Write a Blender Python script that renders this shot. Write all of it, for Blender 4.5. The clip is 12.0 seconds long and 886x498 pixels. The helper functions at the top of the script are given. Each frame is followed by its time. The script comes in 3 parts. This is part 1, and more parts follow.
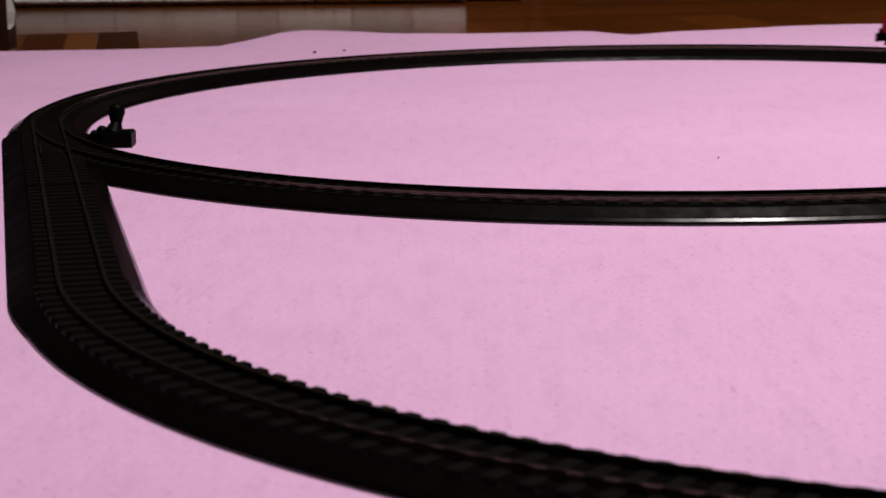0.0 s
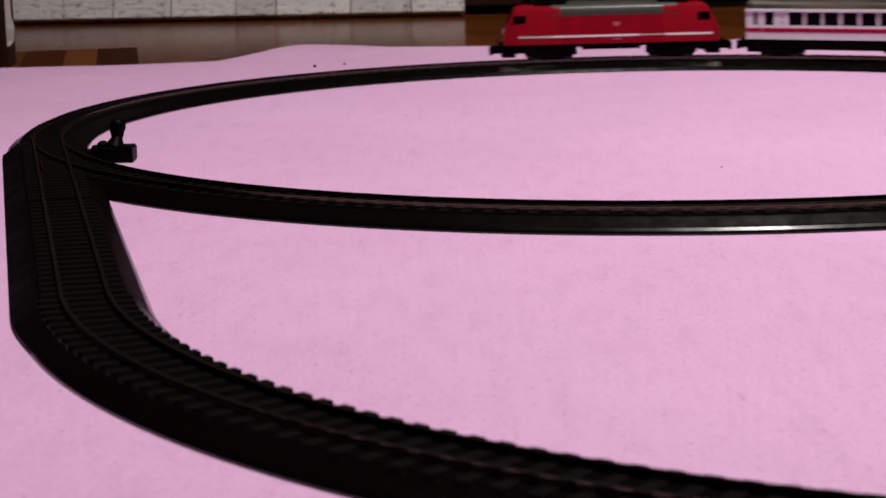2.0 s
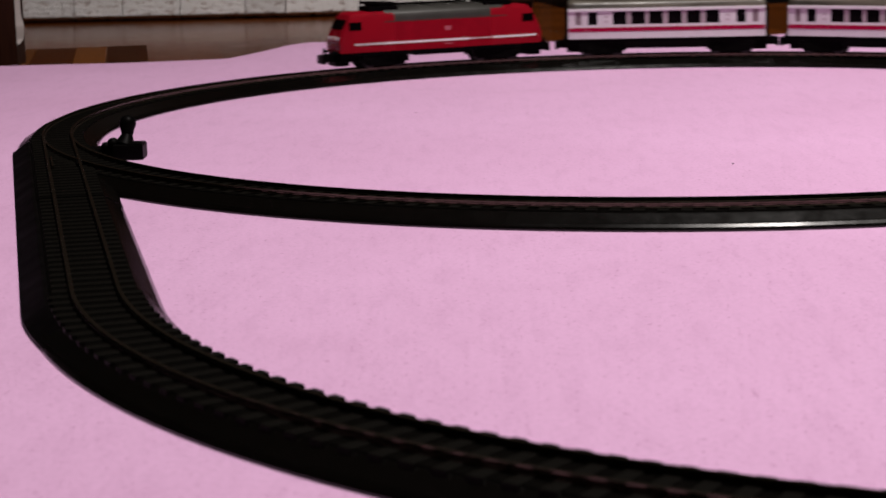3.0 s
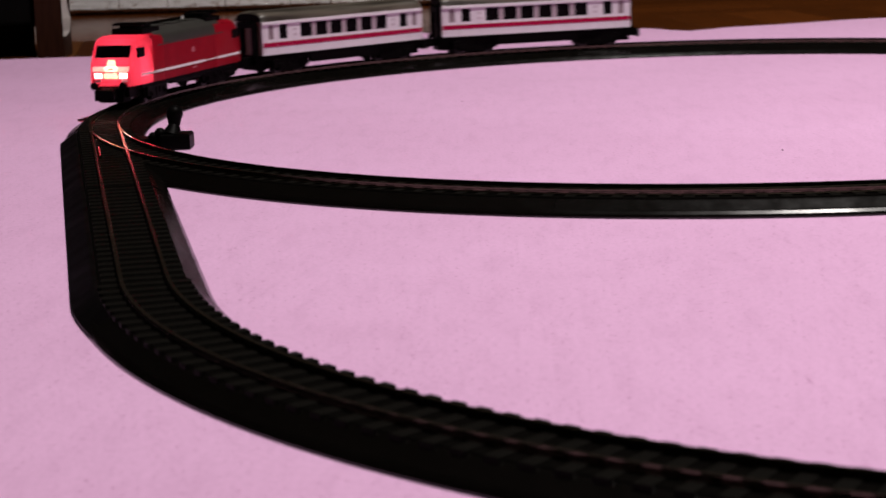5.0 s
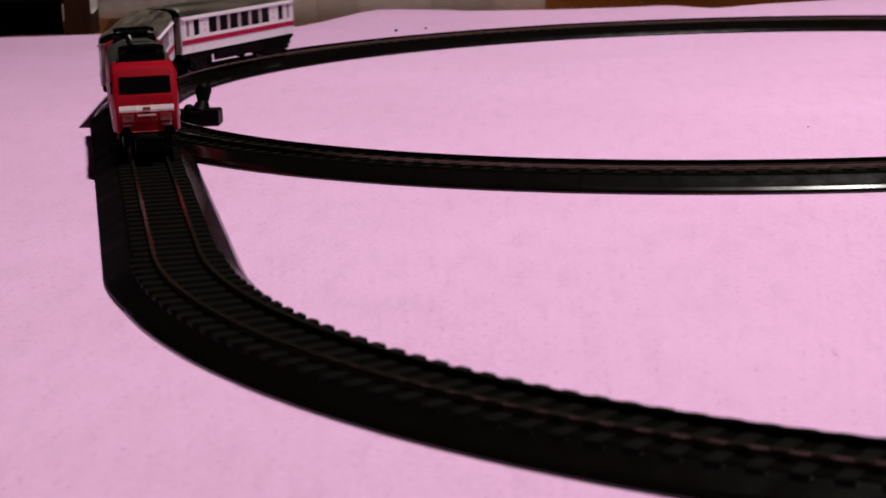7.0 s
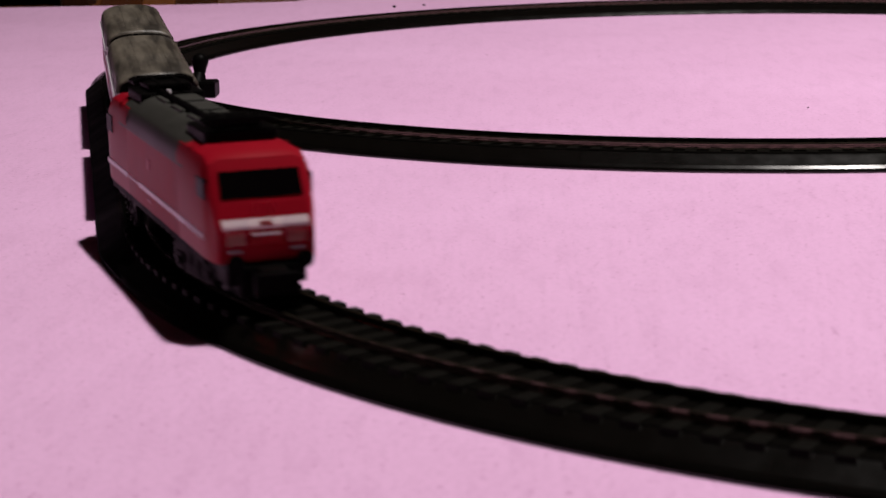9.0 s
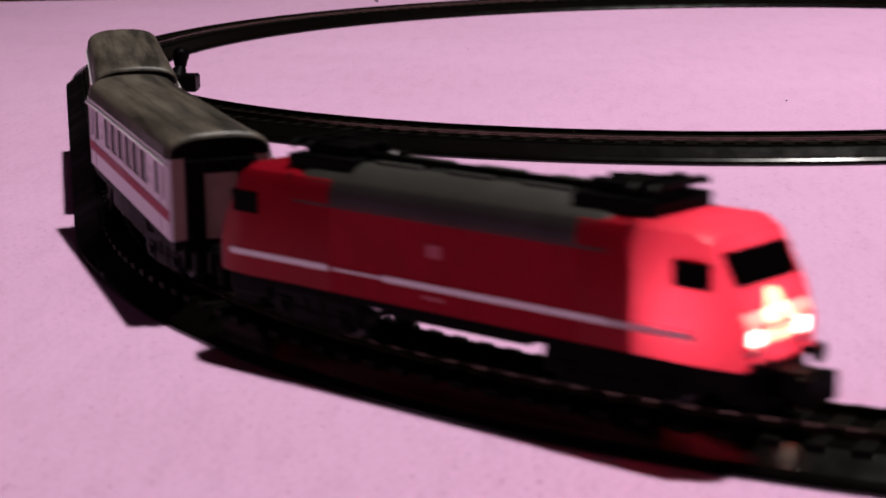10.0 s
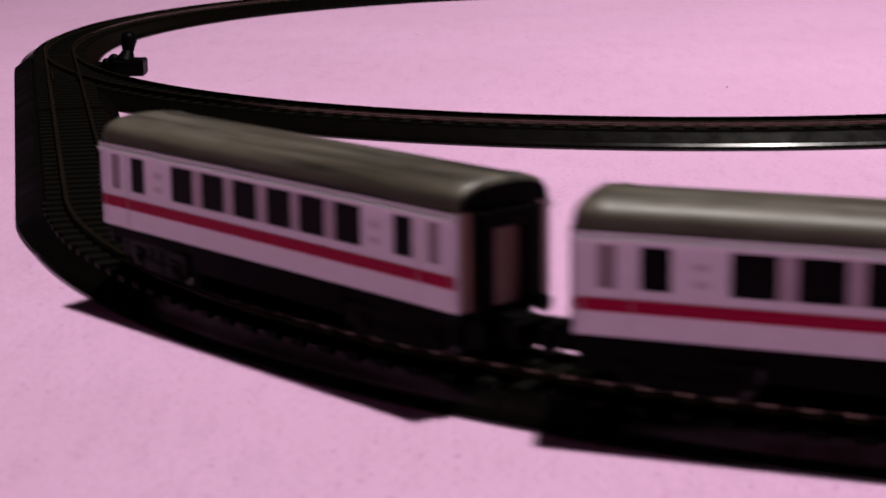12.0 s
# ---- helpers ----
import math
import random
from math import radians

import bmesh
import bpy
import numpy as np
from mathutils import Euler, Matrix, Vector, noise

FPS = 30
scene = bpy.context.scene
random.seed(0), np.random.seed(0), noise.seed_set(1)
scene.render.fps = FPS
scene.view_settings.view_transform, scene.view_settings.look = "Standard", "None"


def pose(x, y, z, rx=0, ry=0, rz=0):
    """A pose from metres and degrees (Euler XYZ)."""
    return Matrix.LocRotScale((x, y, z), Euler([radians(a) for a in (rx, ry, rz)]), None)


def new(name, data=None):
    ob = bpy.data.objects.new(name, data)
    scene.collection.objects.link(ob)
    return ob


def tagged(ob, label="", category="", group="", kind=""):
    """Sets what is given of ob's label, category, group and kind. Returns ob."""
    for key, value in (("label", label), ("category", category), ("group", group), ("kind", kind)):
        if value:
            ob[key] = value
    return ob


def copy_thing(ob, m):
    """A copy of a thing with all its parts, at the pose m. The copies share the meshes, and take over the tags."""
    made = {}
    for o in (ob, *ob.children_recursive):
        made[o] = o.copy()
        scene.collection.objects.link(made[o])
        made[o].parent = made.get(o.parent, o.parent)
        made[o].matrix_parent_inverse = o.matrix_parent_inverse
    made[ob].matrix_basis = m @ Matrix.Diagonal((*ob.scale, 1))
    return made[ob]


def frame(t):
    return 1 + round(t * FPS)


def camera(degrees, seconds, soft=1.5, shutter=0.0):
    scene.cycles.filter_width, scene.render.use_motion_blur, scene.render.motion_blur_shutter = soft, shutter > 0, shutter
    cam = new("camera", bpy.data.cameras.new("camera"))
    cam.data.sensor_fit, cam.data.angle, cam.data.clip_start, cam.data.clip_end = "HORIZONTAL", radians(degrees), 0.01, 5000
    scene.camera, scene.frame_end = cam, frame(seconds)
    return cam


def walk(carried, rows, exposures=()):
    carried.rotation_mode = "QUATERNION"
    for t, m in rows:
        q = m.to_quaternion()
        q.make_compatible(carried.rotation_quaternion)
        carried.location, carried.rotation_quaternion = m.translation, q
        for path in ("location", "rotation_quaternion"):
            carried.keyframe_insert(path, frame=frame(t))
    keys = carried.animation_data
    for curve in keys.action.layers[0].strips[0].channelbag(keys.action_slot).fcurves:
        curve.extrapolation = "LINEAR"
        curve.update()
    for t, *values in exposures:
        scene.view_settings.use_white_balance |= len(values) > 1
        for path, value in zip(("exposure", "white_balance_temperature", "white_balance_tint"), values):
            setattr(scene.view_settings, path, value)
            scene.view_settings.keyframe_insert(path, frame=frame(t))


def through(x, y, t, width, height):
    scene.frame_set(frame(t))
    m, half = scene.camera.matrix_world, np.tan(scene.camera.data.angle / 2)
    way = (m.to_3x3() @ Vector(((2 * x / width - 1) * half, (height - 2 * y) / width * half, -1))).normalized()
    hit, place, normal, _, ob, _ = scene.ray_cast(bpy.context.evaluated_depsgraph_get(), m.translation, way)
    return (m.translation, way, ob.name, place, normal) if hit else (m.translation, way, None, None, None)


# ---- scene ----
# Model train on a black toy railway laid out over a pink cloth on a parquet floor.
cam = camera(25.39, 12.0, soft=1.6, shutter=0.6)
cam.data.dof.use_dof, cam.data.dof.focus_distance, cam.data.dof.aperture_fstop = True, 1.0, 34.0

# seconds, x, y, z, yaw, pitch, roll (about the line of sight)
PATH = [
    (0.0, -0.0000, 0.0000, 0.1490, 0.000, -10.713, -0.921),
    (0.5, -0.0004, 0.0008, 0.1485, 0.274, -10.615, -1.055),
    (1.0, -0.0008, 0.0017, 0.1480, 0.217, -10.556, -1.168),
    (1.5, -0.0012, 0.0025, 0.1475, -0.024, -10.421, -1.214),
    (2.0, -0.0016, 0.0034, 0.1470, -0.006, -10.285, -1.419),
    (2.5, -0.0020, 0.0042, 0.1465, 0.227, -10.219, -1.513),
    (3.0, -0.0024, 0.0050, 0.1460, 0.266, -10.328, -1.511),
    (3.2, -0.0026, 0.0054, 0.1458, 0.308, -10.385, -1.312),
    (4.8, -0.0039, 0.0081, 0.1443, 1.603, -10.674, -1.920),
    (5.0, -0.0041, 0.0084, 0.1441, 1.599, -10.546, -1.988),
    (5.5, -0.0045, 0.0065, 0.1442, 1.537, -10.491, -2.063),
    (6.0, -0.0049, 0.0045, 0.1443, 1.582, -10.687, -2.076),
    (6.5, -0.0054, 0.0026, 0.1443, 1.724, -10.886, -1.963),
    (7.0, -0.0058, 0.0007, 0.1444, 2.314, -11.165, -2.038),
    (7.5, -0.0062, 0.0018, 0.1435, 2.483, -11.380, -2.080),
    (7.7, -0.0063, 0.0022, 0.1432, 2.447, -11.451, -1.825),
    (9.3, -0.0076, 0.0058, 0.1404, 2.127, -11.826, -1.135),
    (9.5, -0.0066, 0.0049, 0.1404, 2.153, -11.884, -1.295),
    (10.0, -0.0042, 0.0024, 0.1404, 1.717, -11.886, -1.140),
    (10.5, -0.0018, -0.0001, 0.1405, 1.502, -12.025, -1.043),
    (11.0, 0.0006, -0.0025, 0.1405, 0.842, -12.090, -0.962),
    (11.5, 0.0031, -0.0050, 0.1406, 0.486, -12.350, -0.790),
    (12.0, 0.0055, -0.0075, 0.1406, 0.600, -12.280, -0.760),
]
walk(cam, [(t, pose(x, y, z, 90 + pitch, 0, yaw) @ pose(0, 0, 0, 0, 0, roll)) for t, x, y, z, yaw, pitch, roll in PATH],
     exposures=[(0.0, 0.07), (5.6, 0.07), (7.0, 0.22), (7.7, 0.22), (9.5, 0.14), (12.0, 0.11)])

# ---- light ----
world = bpy.data.worlds.new("world")
scene.world = world
world.use_nodes = True
world.node_tree.nodes["Background"].inputs[0].default_value = (0.9, 0.8, 0.85, 1)
world.node_tree.nodes["Background"].inputs[1].default_value = 0.002

lamp = bpy.data.lights.new("ceiling_lamp_light", "AREA")
lamp.shape, lamp.size, lamp.energy, lamp.color = "DISK", 0.14, 80.0, (1.0, 0.93, 0.895)
lamp.spread = radians(170)
lamp_ob = new("ceiling_lamp_light", lamp)
lamp_ob.matrix_world = pose(0.47, 0.85, 2.3, 3, -32, 0)


# ---- materials ----
def nodes_of(name):
    m = bpy.data.materials.new(name)
    m.use_nodes = True
    nt = m.node_tree
    return m, nt, nt.nodes["Principled BSDF"]


def gloss(b, level):
    """Reflectance by the index of refraction: 0.5 is common plastic at 1.5, less is duller at every angle."""
    r = math.sqrt(0.08 * level)
    b.inputs["IOR"].default_value = (1 + r) / (1 - r)


def noise_node(nt, scale, detail=4.0, rough=0.6, stretch=None, coords="Object"):
    tc = nt.nodes.new("ShaderNodeTexCoord")
    n = nt.nodes.new("ShaderNodeTexNoise")
    n.inputs["Scale"].default_value, n.inputs["Detail"].default_value, n.inputs["Roughness"].default_value = scale, detail, rough
    if stretch:
        mp = nt.nodes.new("ShaderNodeMapping")
        mp.inputs["Scale"].default_value = stretch
        nt.links.new(tc.outputs[coords], mp.inputs["Vector"])
        nt.links.new(mp.outputs[0], n.inputs["Vector"])
    else:
        nt.links.new(tc.outputs[coords], n.inputs["Vector"])
    return n


def ramp_node(nt, source, stops):
    r = nt.nodes.new("ShaderNodeValToRGB")
    els = r.color_ramp.elements
    while len(els) < len(stops):
        els.new(0.5)
    for e, (p, c) in zip(els, stops):
        e.position, e.color = p, (*c, 1)
    nt.links.new(source, r.inputs[0])
    return r


def bump_on(nt, b, source, strength, distance):
    n = nt.nodes.new("ShaderNodeBump")
    n.inputs["Strength"].default_value, n.inputs["Distance"].default_value = strength, distance
    nt.links.new(source, n.inputs["Height"])
    nt.links.new(n.outputs[0], b.inputs["Normal"])
    return n


def plain(name, color, rough=0.5, metal=0.0, vary=0.12, scale=300.0, bump=0.15, dist=0.0001, spec=0.5):
    """Paint, plastic or metal with a slight mottling and fine relief."""
    m, nt, b = nodes_of(name)
    n = noise_node(nt, scale)
    r = ramp_node(nt, n.outputs["Fac"], [(0.3, [c * (1 - vary) for c in color]), (0.7, [min(1, c * (1 + vary)) for c in color])])
    nt.links.new(r.outputs[0], b.inputs["Base Color"])
    big = noise_node(nt, scale * 0.12, 3)
    rr = ramp_node(nt, big.outputs["Fac"], [(0.3, [rough * 0.85] * 3), (0.7, [min(1, rough * 1.2)] * 3)])
    nt.links.new(rr.outputs[0], b.inputs["Roughness"])
    b.inputs["Metallic"].default_value = metal
    gloss(b, spec)
    bump_on(nt, b, n.outputs["Fac"], bump, dist)
    return m


def cloth_material():
    m, nt, b = nodes_of("pink_cloth")
    big = noise_node(nt, 5.0, 5, 0.6)
    fine = noise_node(nt, 420.0, 4, 0.7)
    c1 = ramp_node(nt, big.outputs["Fac"], [(0.28, (0.66, 0.385, 0.60)), (0.72, (0.72, 0.43, 0.665))])
    c2 = ramp_node(nt, fine.outputs["Fac"], [(0.34, (0.90, 0.885, 0.895)), (0.56, (1, 1, 1))])
    mid = noise_node(nt, 1.0, 5, 0.68, (105, 26, 60))
    c3 = ramp_node(nt, mid.outputs["Fac"], [(0.34, (0.86, 0.83, 0.85)), (0.52, (1, 1, 1))])
    mix3 = nt.nodes.new("ShaderNodeMix")
    mix3.data_type, mix3.blend_type = "RGBA", "MULTIPLY"
    mix3.inputs[0].default_value = 0.42
    mix = nt.nodes.new("ShaderNodeMix")
    mix.data_type, mix.blend_type = "RGBA", "MULTIPLY"
    mix.inputs[0].default_value = 1.0
    nt.links.new(c1.outputs[0], mix3.inputs[6])
    nt.links.new(c3.outputs[0], mix3.inputs[7])
    nt.links.new(mix3.outputs[2], mix.inputs[6])
    nt.links.new(c2.outputs[0], mix.inputs[7])
    specks = noise_node(nt, 1.0, 3, 0.55, (150, 42, 60))
    sp = ramp_node(nt, specks.outputs["Fac"], [(0.225, (0.7, 0.6, 0.66)), (0.27, (1, 1, 1))])
    mix2 = nt.nodes.new("ShaderNodeMix")
    mix2.data_type, mix2.blend_type = "RGBA", "MULTIPLY"
    mix2.inputs[0].default_value = 1.0
    nt.links.new(mix.outputs[2], mix2.inputs[6])
    nt.links.new(sp.outputs[0], mix2.inputs[7])
    fleck = noise_node(nt, 430.0, 3, 0.6)
    fl = ramp_node(nt, fleck.outputs["Fac"], [(0.31, (0.74, 0.65, 0.70)), (0.39, (1, 1, 1))])
    mix4 = nt.nodes.new("ShaderNodeMix")
    mix4.data_type, mix4.blend_type = "RGBA", "MULTIPLY"
    mix4.inputs[0].default_value = 1.0
    nt.links.new(mix2.outputs[2], mix4.inputs[6])
    nt.links.new(fl.outputs[0], mix4.inputs[7])
    nt.links.new(mix4.outputs[2], b.inputs["Base Color"])
    b.inputs["Roughness"].default_value = 0.95
    gloss(b, 0.15)
    b.inputs["Sheen Weight"].default_value = 0.08
    first = bump_on(nt, b, fine.outputs["Fac"], 0.26, 0.0007)
    fold = noise_node(nt, 9.0, 4, 0.55)
    second = bump_on(nt, b, fold.outputs["Fac"], 0.22, 0.012)
    nt.links.new(first.outputs[0], second.inputs["Normal"])
    return m


def wood_material(name, dark, light, rough, grain=(3, 60, 60), spread=0.35, spec=0.14):
    m, nt, b = nodes_of(name)
    info = nt.nodes.new("ShaderNodeObjectInfo")
    n = noise_node(nt, 9.0, 6, 0.65, grain)
    r = ramp_node(nt, n.outputs["Fac"], [(0.25, dark), (0.75, light)])
    hsv = nt.nodes.new("ShaderNodeHueSaturation")
    mr = nt.nodes.new("ShaderNodeMapRange")
    mr.inputs[3].default_value, mr.inputs[4].default_value = 1 - spread, 1 + spread
    nt.links.new(info.outputs["Random"], mr.inputs[0])
    nt.links.new(mr.outputs[0], hsv.inputs["Value"])
    nt.links.new(r.outputs[0], hsv.inputs["Color"])
    nt.links.new(hsv.outputs[0], b.inputs["Base Color"])
    b.inputs["Roughness"].default_value = rough
    gloss(b, spec)
    wav = noise_node(nt, 40.0, 3, 0.5)
    bump_on(nt, b, wav.outputs["Fac"], 0.25, 0.0015)
    return m


def shell_material(name, color, through, rough=0.35, inner=None):
    """Thin coloured plastic that lets a lamp behind it shine through."""
    m, nt, b = nodes_of(name)
    b.inputs["Base Color"].default_value = (*color, 1)
    b.inputs["Roughness"].default_value = rough
    gloss(b, 0.1)
    t = nt.nodes.new("ShaderNodeBsdfTranslucent")
    t.inputs[0].default_value = (*(inner or color), 1)
    mix = nt.nodes.new("ShaderNodeMixShader")
    mix.inputs[0].default_value = through
    nt.links.new(b.outputs[0], mix.inputs[1])
    nt.links.new(t.outputs[0], mix.inputs[2])
    nt.links.new(mix.outputs[0], nt.nodes["Material Output"].inputs[0])
    n = noise_node(nt, 500.0)
    bump_on(nt, b, n.outputs["Fac"], 0.1, 0.0001)
    return m


def glow_material(name, color, strength):
    m, nt, b = nodes_of(name)
    b.inputs["Base Color"].default_value = (*color, 1)
    b.inputs["Emission Color"].default_value = (*color, 1)
    b.inputs["Emission Strength"].default_value = strength
    return m


CLOTH = cloth_material()
PARQUET = wood_material("varnished_parquet", (0.075, 0.020, 0.004), (0.170, 0.046, 0.008), 0.16, (60, 3, 60), 0.25, 0.05)
PARQUET_PALE = wood_material("pale_parquet_strip", (0.090, 0.028, 0.006), (0.170, 0.060, 0.015), 0.36, (60, 3, 60), 0.2, 0.04)
PARQUET_DARK = wood_material("dark_parquet_strip", (0.030, 0.007, 0.0014), (0.065, 0.017, 0.003), 0.36, (60, 3, 60), 0.2, 0.04)
WALLWOOD = wood_material("dark_wood", (0.018, 0.006, 0.004), (0.042, 0.014, 0.008), 0.45, (40, 40, 3), 0.1)
BLACKWOOD = plain("black_lacquer", (0.003, 0.0025, 0.0025), 0.6, 0, 0.2, 40, 0.1, 0.0003, 0.05)
ROADBED = plain("black_track_plastic", (0.0022, 0.0018, 0.0014), 0.17, 0, 0.3, 900, 0.12, 0.0001, 0.5)
BALLAST = plain("matte_black_ballast", (0.0022, 0.0019, 0.0016), 0.95, 0, 0.4, 700, 0.6, 0.0004, 0.01)
SLEEPER = plain("dark_sleeper_plastic", (0.0032, 0.0027, 0.0020), 0.55, 0, 0.35, 900, 0.3, 0.0002, 0.04)
RAIL = plain("dull_rail_steel", (0.100, 0.082, 0.060), 0.15, 0.9, 0.3, 400, 0.1)
# Far darker than plaster, so the room throws little light back.
DARKENED_PLASTER = plain("darkened_wall_plaster", (0.035, 0.026, 0.022), 0.9, 0, 0.06, 20, 0.2, 0.001)
RED = plain("red_shell_paint", (0.235, 0.0036, 0.012), 0.38, 0, 0.10, 120, 0.10, 0.0002, 0.04)
RED_NOSE = shell_material("red_translucent_plastic", (0.265, 0.004, 0.013), 0.135, 0.35, (0.86, 0.055, 0.125))
ADDED_BULKHEAD = shell_material("added_dark_red_bulkhead", (0.10, 0.004, 0.006), 0.30, 0.5, (0.85, 0.16, 0.20))
# Paler tint and more translucency put the glow's hot centre into the plastic.
HOT_RED = shell_material("hot_centre_red_plastic", (0.30, 0.004, 0.015), 0.32, 0.35, (1.0, 0.52, 0.36))
WHITE = plain("white_coach_paint", (0.65, 0.61, 0.65), 0.4, 0, 0.04, 200, 0.05)
STRIPE = plain("white_stripe_paint", (0.75, 0.72, 0.72), 0.45, 0, 0.05, 300, 0.05)
CRIMSON = plain("crimson_stripe_paint", (0.31, 0.005, 0.042), 0.45, 0, 0.05, 300, 0.05, 0.0001, 0.05)


PINKISH = plain("pale_red_print", (0.40, 0.10, 0.13), 0.45, 0, 0.08, 300, 0.05, 0.0001, 0.1)


def sheen_streaked_roof():
    m, nt, b = nodes_of("grey_roof_plastic_sheen_streaks")
    n = noise_node(nt, 1.0, 4, 0.6, (9, 150, 150))
    big = noise_node(nt, 60.0, 3)
    # The pale streaks put glossy reflections along the roof into the colour.
    r = ramp_node(nt, n.outputs["Fac"], [(0.34, (0.022, 0.0175, 0.013)), (0.62, (0.115, 0.098, 0.076))])
    nt.links.new(r.outputs[0], b.inputs["Base Color"])
    rr = ramp_node(nt, big.outputs["Fac"], [(0.35, (0.34, 0.34, 0.34)), (0.65, (0.50, 0.50, 0.50))])
    nt.links.new(rr.outputs[0], b.inputs["Roughness"])
    bump_on(nt, b, n.outputs["Fac"], 0.5, 0.0006)
    return m


ROOF = sheen_streaked_roof()
ROOF_RED = plain("grey_green_roof_plastic", (0.030, 0.029, 0.025), 0.42, 0, 0.15, 150, 0.15)
BLACK = plain("black_plastic", (0.0019, 0.0016, 0.0016), 0.45, 0, 0.3, 400, 0.2, 0.0001, 0.03)
DARK = plain("dark_grey_underframe", (0.0026, 0.0019, 0.0023), 0.5, 0, 0.3, 400, 0.2, 0.0001, 0.02)
PILLAR = plain("grey_pillar_plastic", (0.36, 0.29, 0.32), 0.45, 0, 0.06, 300, 0.05)
FADED = plain("faded_grey_print", (0.50, 0.44, 0.48), 0.45, 0, 0.06, 300, 0.05)
TAN = plain("tan_door_plastic", (0.25, 0.155, 0.125), 0.5, 0, 0.08, 300, 0.1)
GREYWIN = plain("frosted_grey_window", (0.20, 0.150, 0.165), 0.3, 0, 0.1, 300, 0.05)
STEEL = plain("dark_wheel_steel", (0.008, 0.007, 0.006), 0.4, 0.3, 0.2, 400, 0.1)
LENS = shell_material("clear_lamp_lens", (0.30, 0.02, 0.03), 0.75, 0.15, (0.9, 0.88, 0.85))
PALE = shell_material("thin_white_paint", (0.75, 0.72, 0.72), 0.4, 0.4)
# Middle of the band, tinted to carry the hot spot of the glow.
BAND_HOT = shell_material("hot_centre_white_band", (0.86, 0.74, 0.75), 0.34, 0.4, (1.0, 0.78, 0.55))
BADGE = shell_material("thin_red_badge", (0.30, 0.01, 0.02), 0.30, 0.4, (0.95, 0.45, 0.40))
BAND = shell_material("white_translucent_band", (0.62, 0.52, 0.53), 0.10, 0.4, (0.95, 0.55, 0.45))
GLASS_DARK = plain("tinted_window", (0.003, 0.002, 0.0028), 0.15, 0, 0.2, 200, 0.02, 0.0001, 0.025)
CAB_GLASS = plain("black_cab_glazing", (0.0014, 0.0008, 0.0010), 0.3, 0, 0.2, 200, 0.02, 0.0001, 0.015)
PAPER = plain("white_paper", (0.6, 0.55, 0.53), 0.8, 0, 0.1, 60, 0.4, 0.001)
BULB = glow_material("lit_bulb", (1.0, 0.88, 0.72), 640.0)


def pale_gloss():
    m, nt, b = nodes_of("worn_silver_painted_glints")
    n = noise_node(nt, 70.0, 5, 0.7, (1, 1, 2.2))
    # White patches in the base colour paint the sparkle of the boards.
    r = ramp_node(nt, n.outputs["Fac"], [(0.31, (0.06, 0.020, 0.012)), (0.38, (0.55, 0.43, 0.40)), (0.46, (1.0, 0.96, 0.96))])
    info = nt.nodes.new("ShaderNodeObjectInfo")
    mr = nt.nodes.new("ShaderNodeMapRange")
    mr.inputs[3].default_value, mr.inputs[4].default_value = 0.75, 1.0
    hsv = nt.nodes.new("ShaderNodeHueSaturation")
    nt.links.new(info.outputs["Random"], mr.inputs[0])
    nt.links.new(mr.outputs[0], hsv.inputs["Value"])
    nt.links.new(r.outputs[0], hsv.inputs["Color"])
    nt.links.new(hsv.outputs[0], b.inputs["Base Color"])
    b.inputs["Roughness"].default_value = 0.2
    b.inputs["Metallic"].default_value = 0.12
    bump_on(nt, b, n.outputs["Fac"], 1.0, 0.008)
    return m


SILVER = pale_gloss()


# ---- mesh helpers ----
def mesh_of(name, bm, material):
    bmesh.ops.recalc_face_normals(bm, faces=bm.faces)
    me = bpy.data.meshes.new(name)
    bm.to_mesh(me)
    bm.free()
    me.materials.append(material)
    return me


def smooth_by_angle(me, angle=35):
    for p in me.polygons:
        p.use_smooth = True
    me.set_sharp_from_angle(angle=radians(angle))
    return me


def part(name, bm, material, parent=None, label="", m=None, smooth=None):
    me = bm if isinstance(bm, bpy.types.Mesh) else mesh_of(name, bm, material)
    if smooth:
        smooth_by_angle(me, smooth)
    ob = new(name, me)
    if parent:
        ob.parent = parent
    if m is not None:
        ob.matrix_local = m
    return tagged(ob, label)


def box(bm, x0, x1, y0, y1, z0, z1, bevel=0.0, m=None):
    made = bmesh.ops.create_cube(bm, size=1.0)["verts"]
    for v in made:
        v.co = Vector((x0 + (v.co.x + 0.5) * (x1 - x0), y0 + (v.co.y + 0.5) * (y1 - y0), z0 + (v.co.z + 0.5) * (z1 - z0)))
        if m is not None:
            v.co = m @ v.co
    if bevel:
        edges = list({e for v in made for e in v.link_edges})
        bmesh.ops.bevel(bm, geom=edges, offset=bevel, segments=2, profile=0.6, affect="EDGES")
    return bm


def boxed(*args, bevel=0.0):
    return box(bmesh.new(), *args, bevel=bevel)


def rod(bm, p, q, r, n=10, r2=None):
    p, q = Vector(p), Vector(q)
    m = Matrix.Translation((p + q) / 2) @ (q - p).to_track_quat("Z", "Y").to_matrix().to_4x4()
    bmesh.ops.create_cone(bm, cap_ends=True, segments=n, radius1=r, radius2=r if r2 is None else r2, depth=(q - p).length, matrix=m)
    return bm


def loft(bm, rings, cap=True, closed=True):
    """Skin over rings of equally many points."""
    vs = [[bm.verts.new(p) for p in ring] for ring in rings]
    n = len(vs[0])
    for a, b in zip(vs, vs[1:]):
        for i in range(n if closed else n - 1):
            bm.faces.new((a[i], a[(i + 1) % n], b[(i + 1) % n], b[i]))
    if cap:
        bm.faces.new(vs[0][::-1])
        bm.faces.new(vs[-1])
    return bm


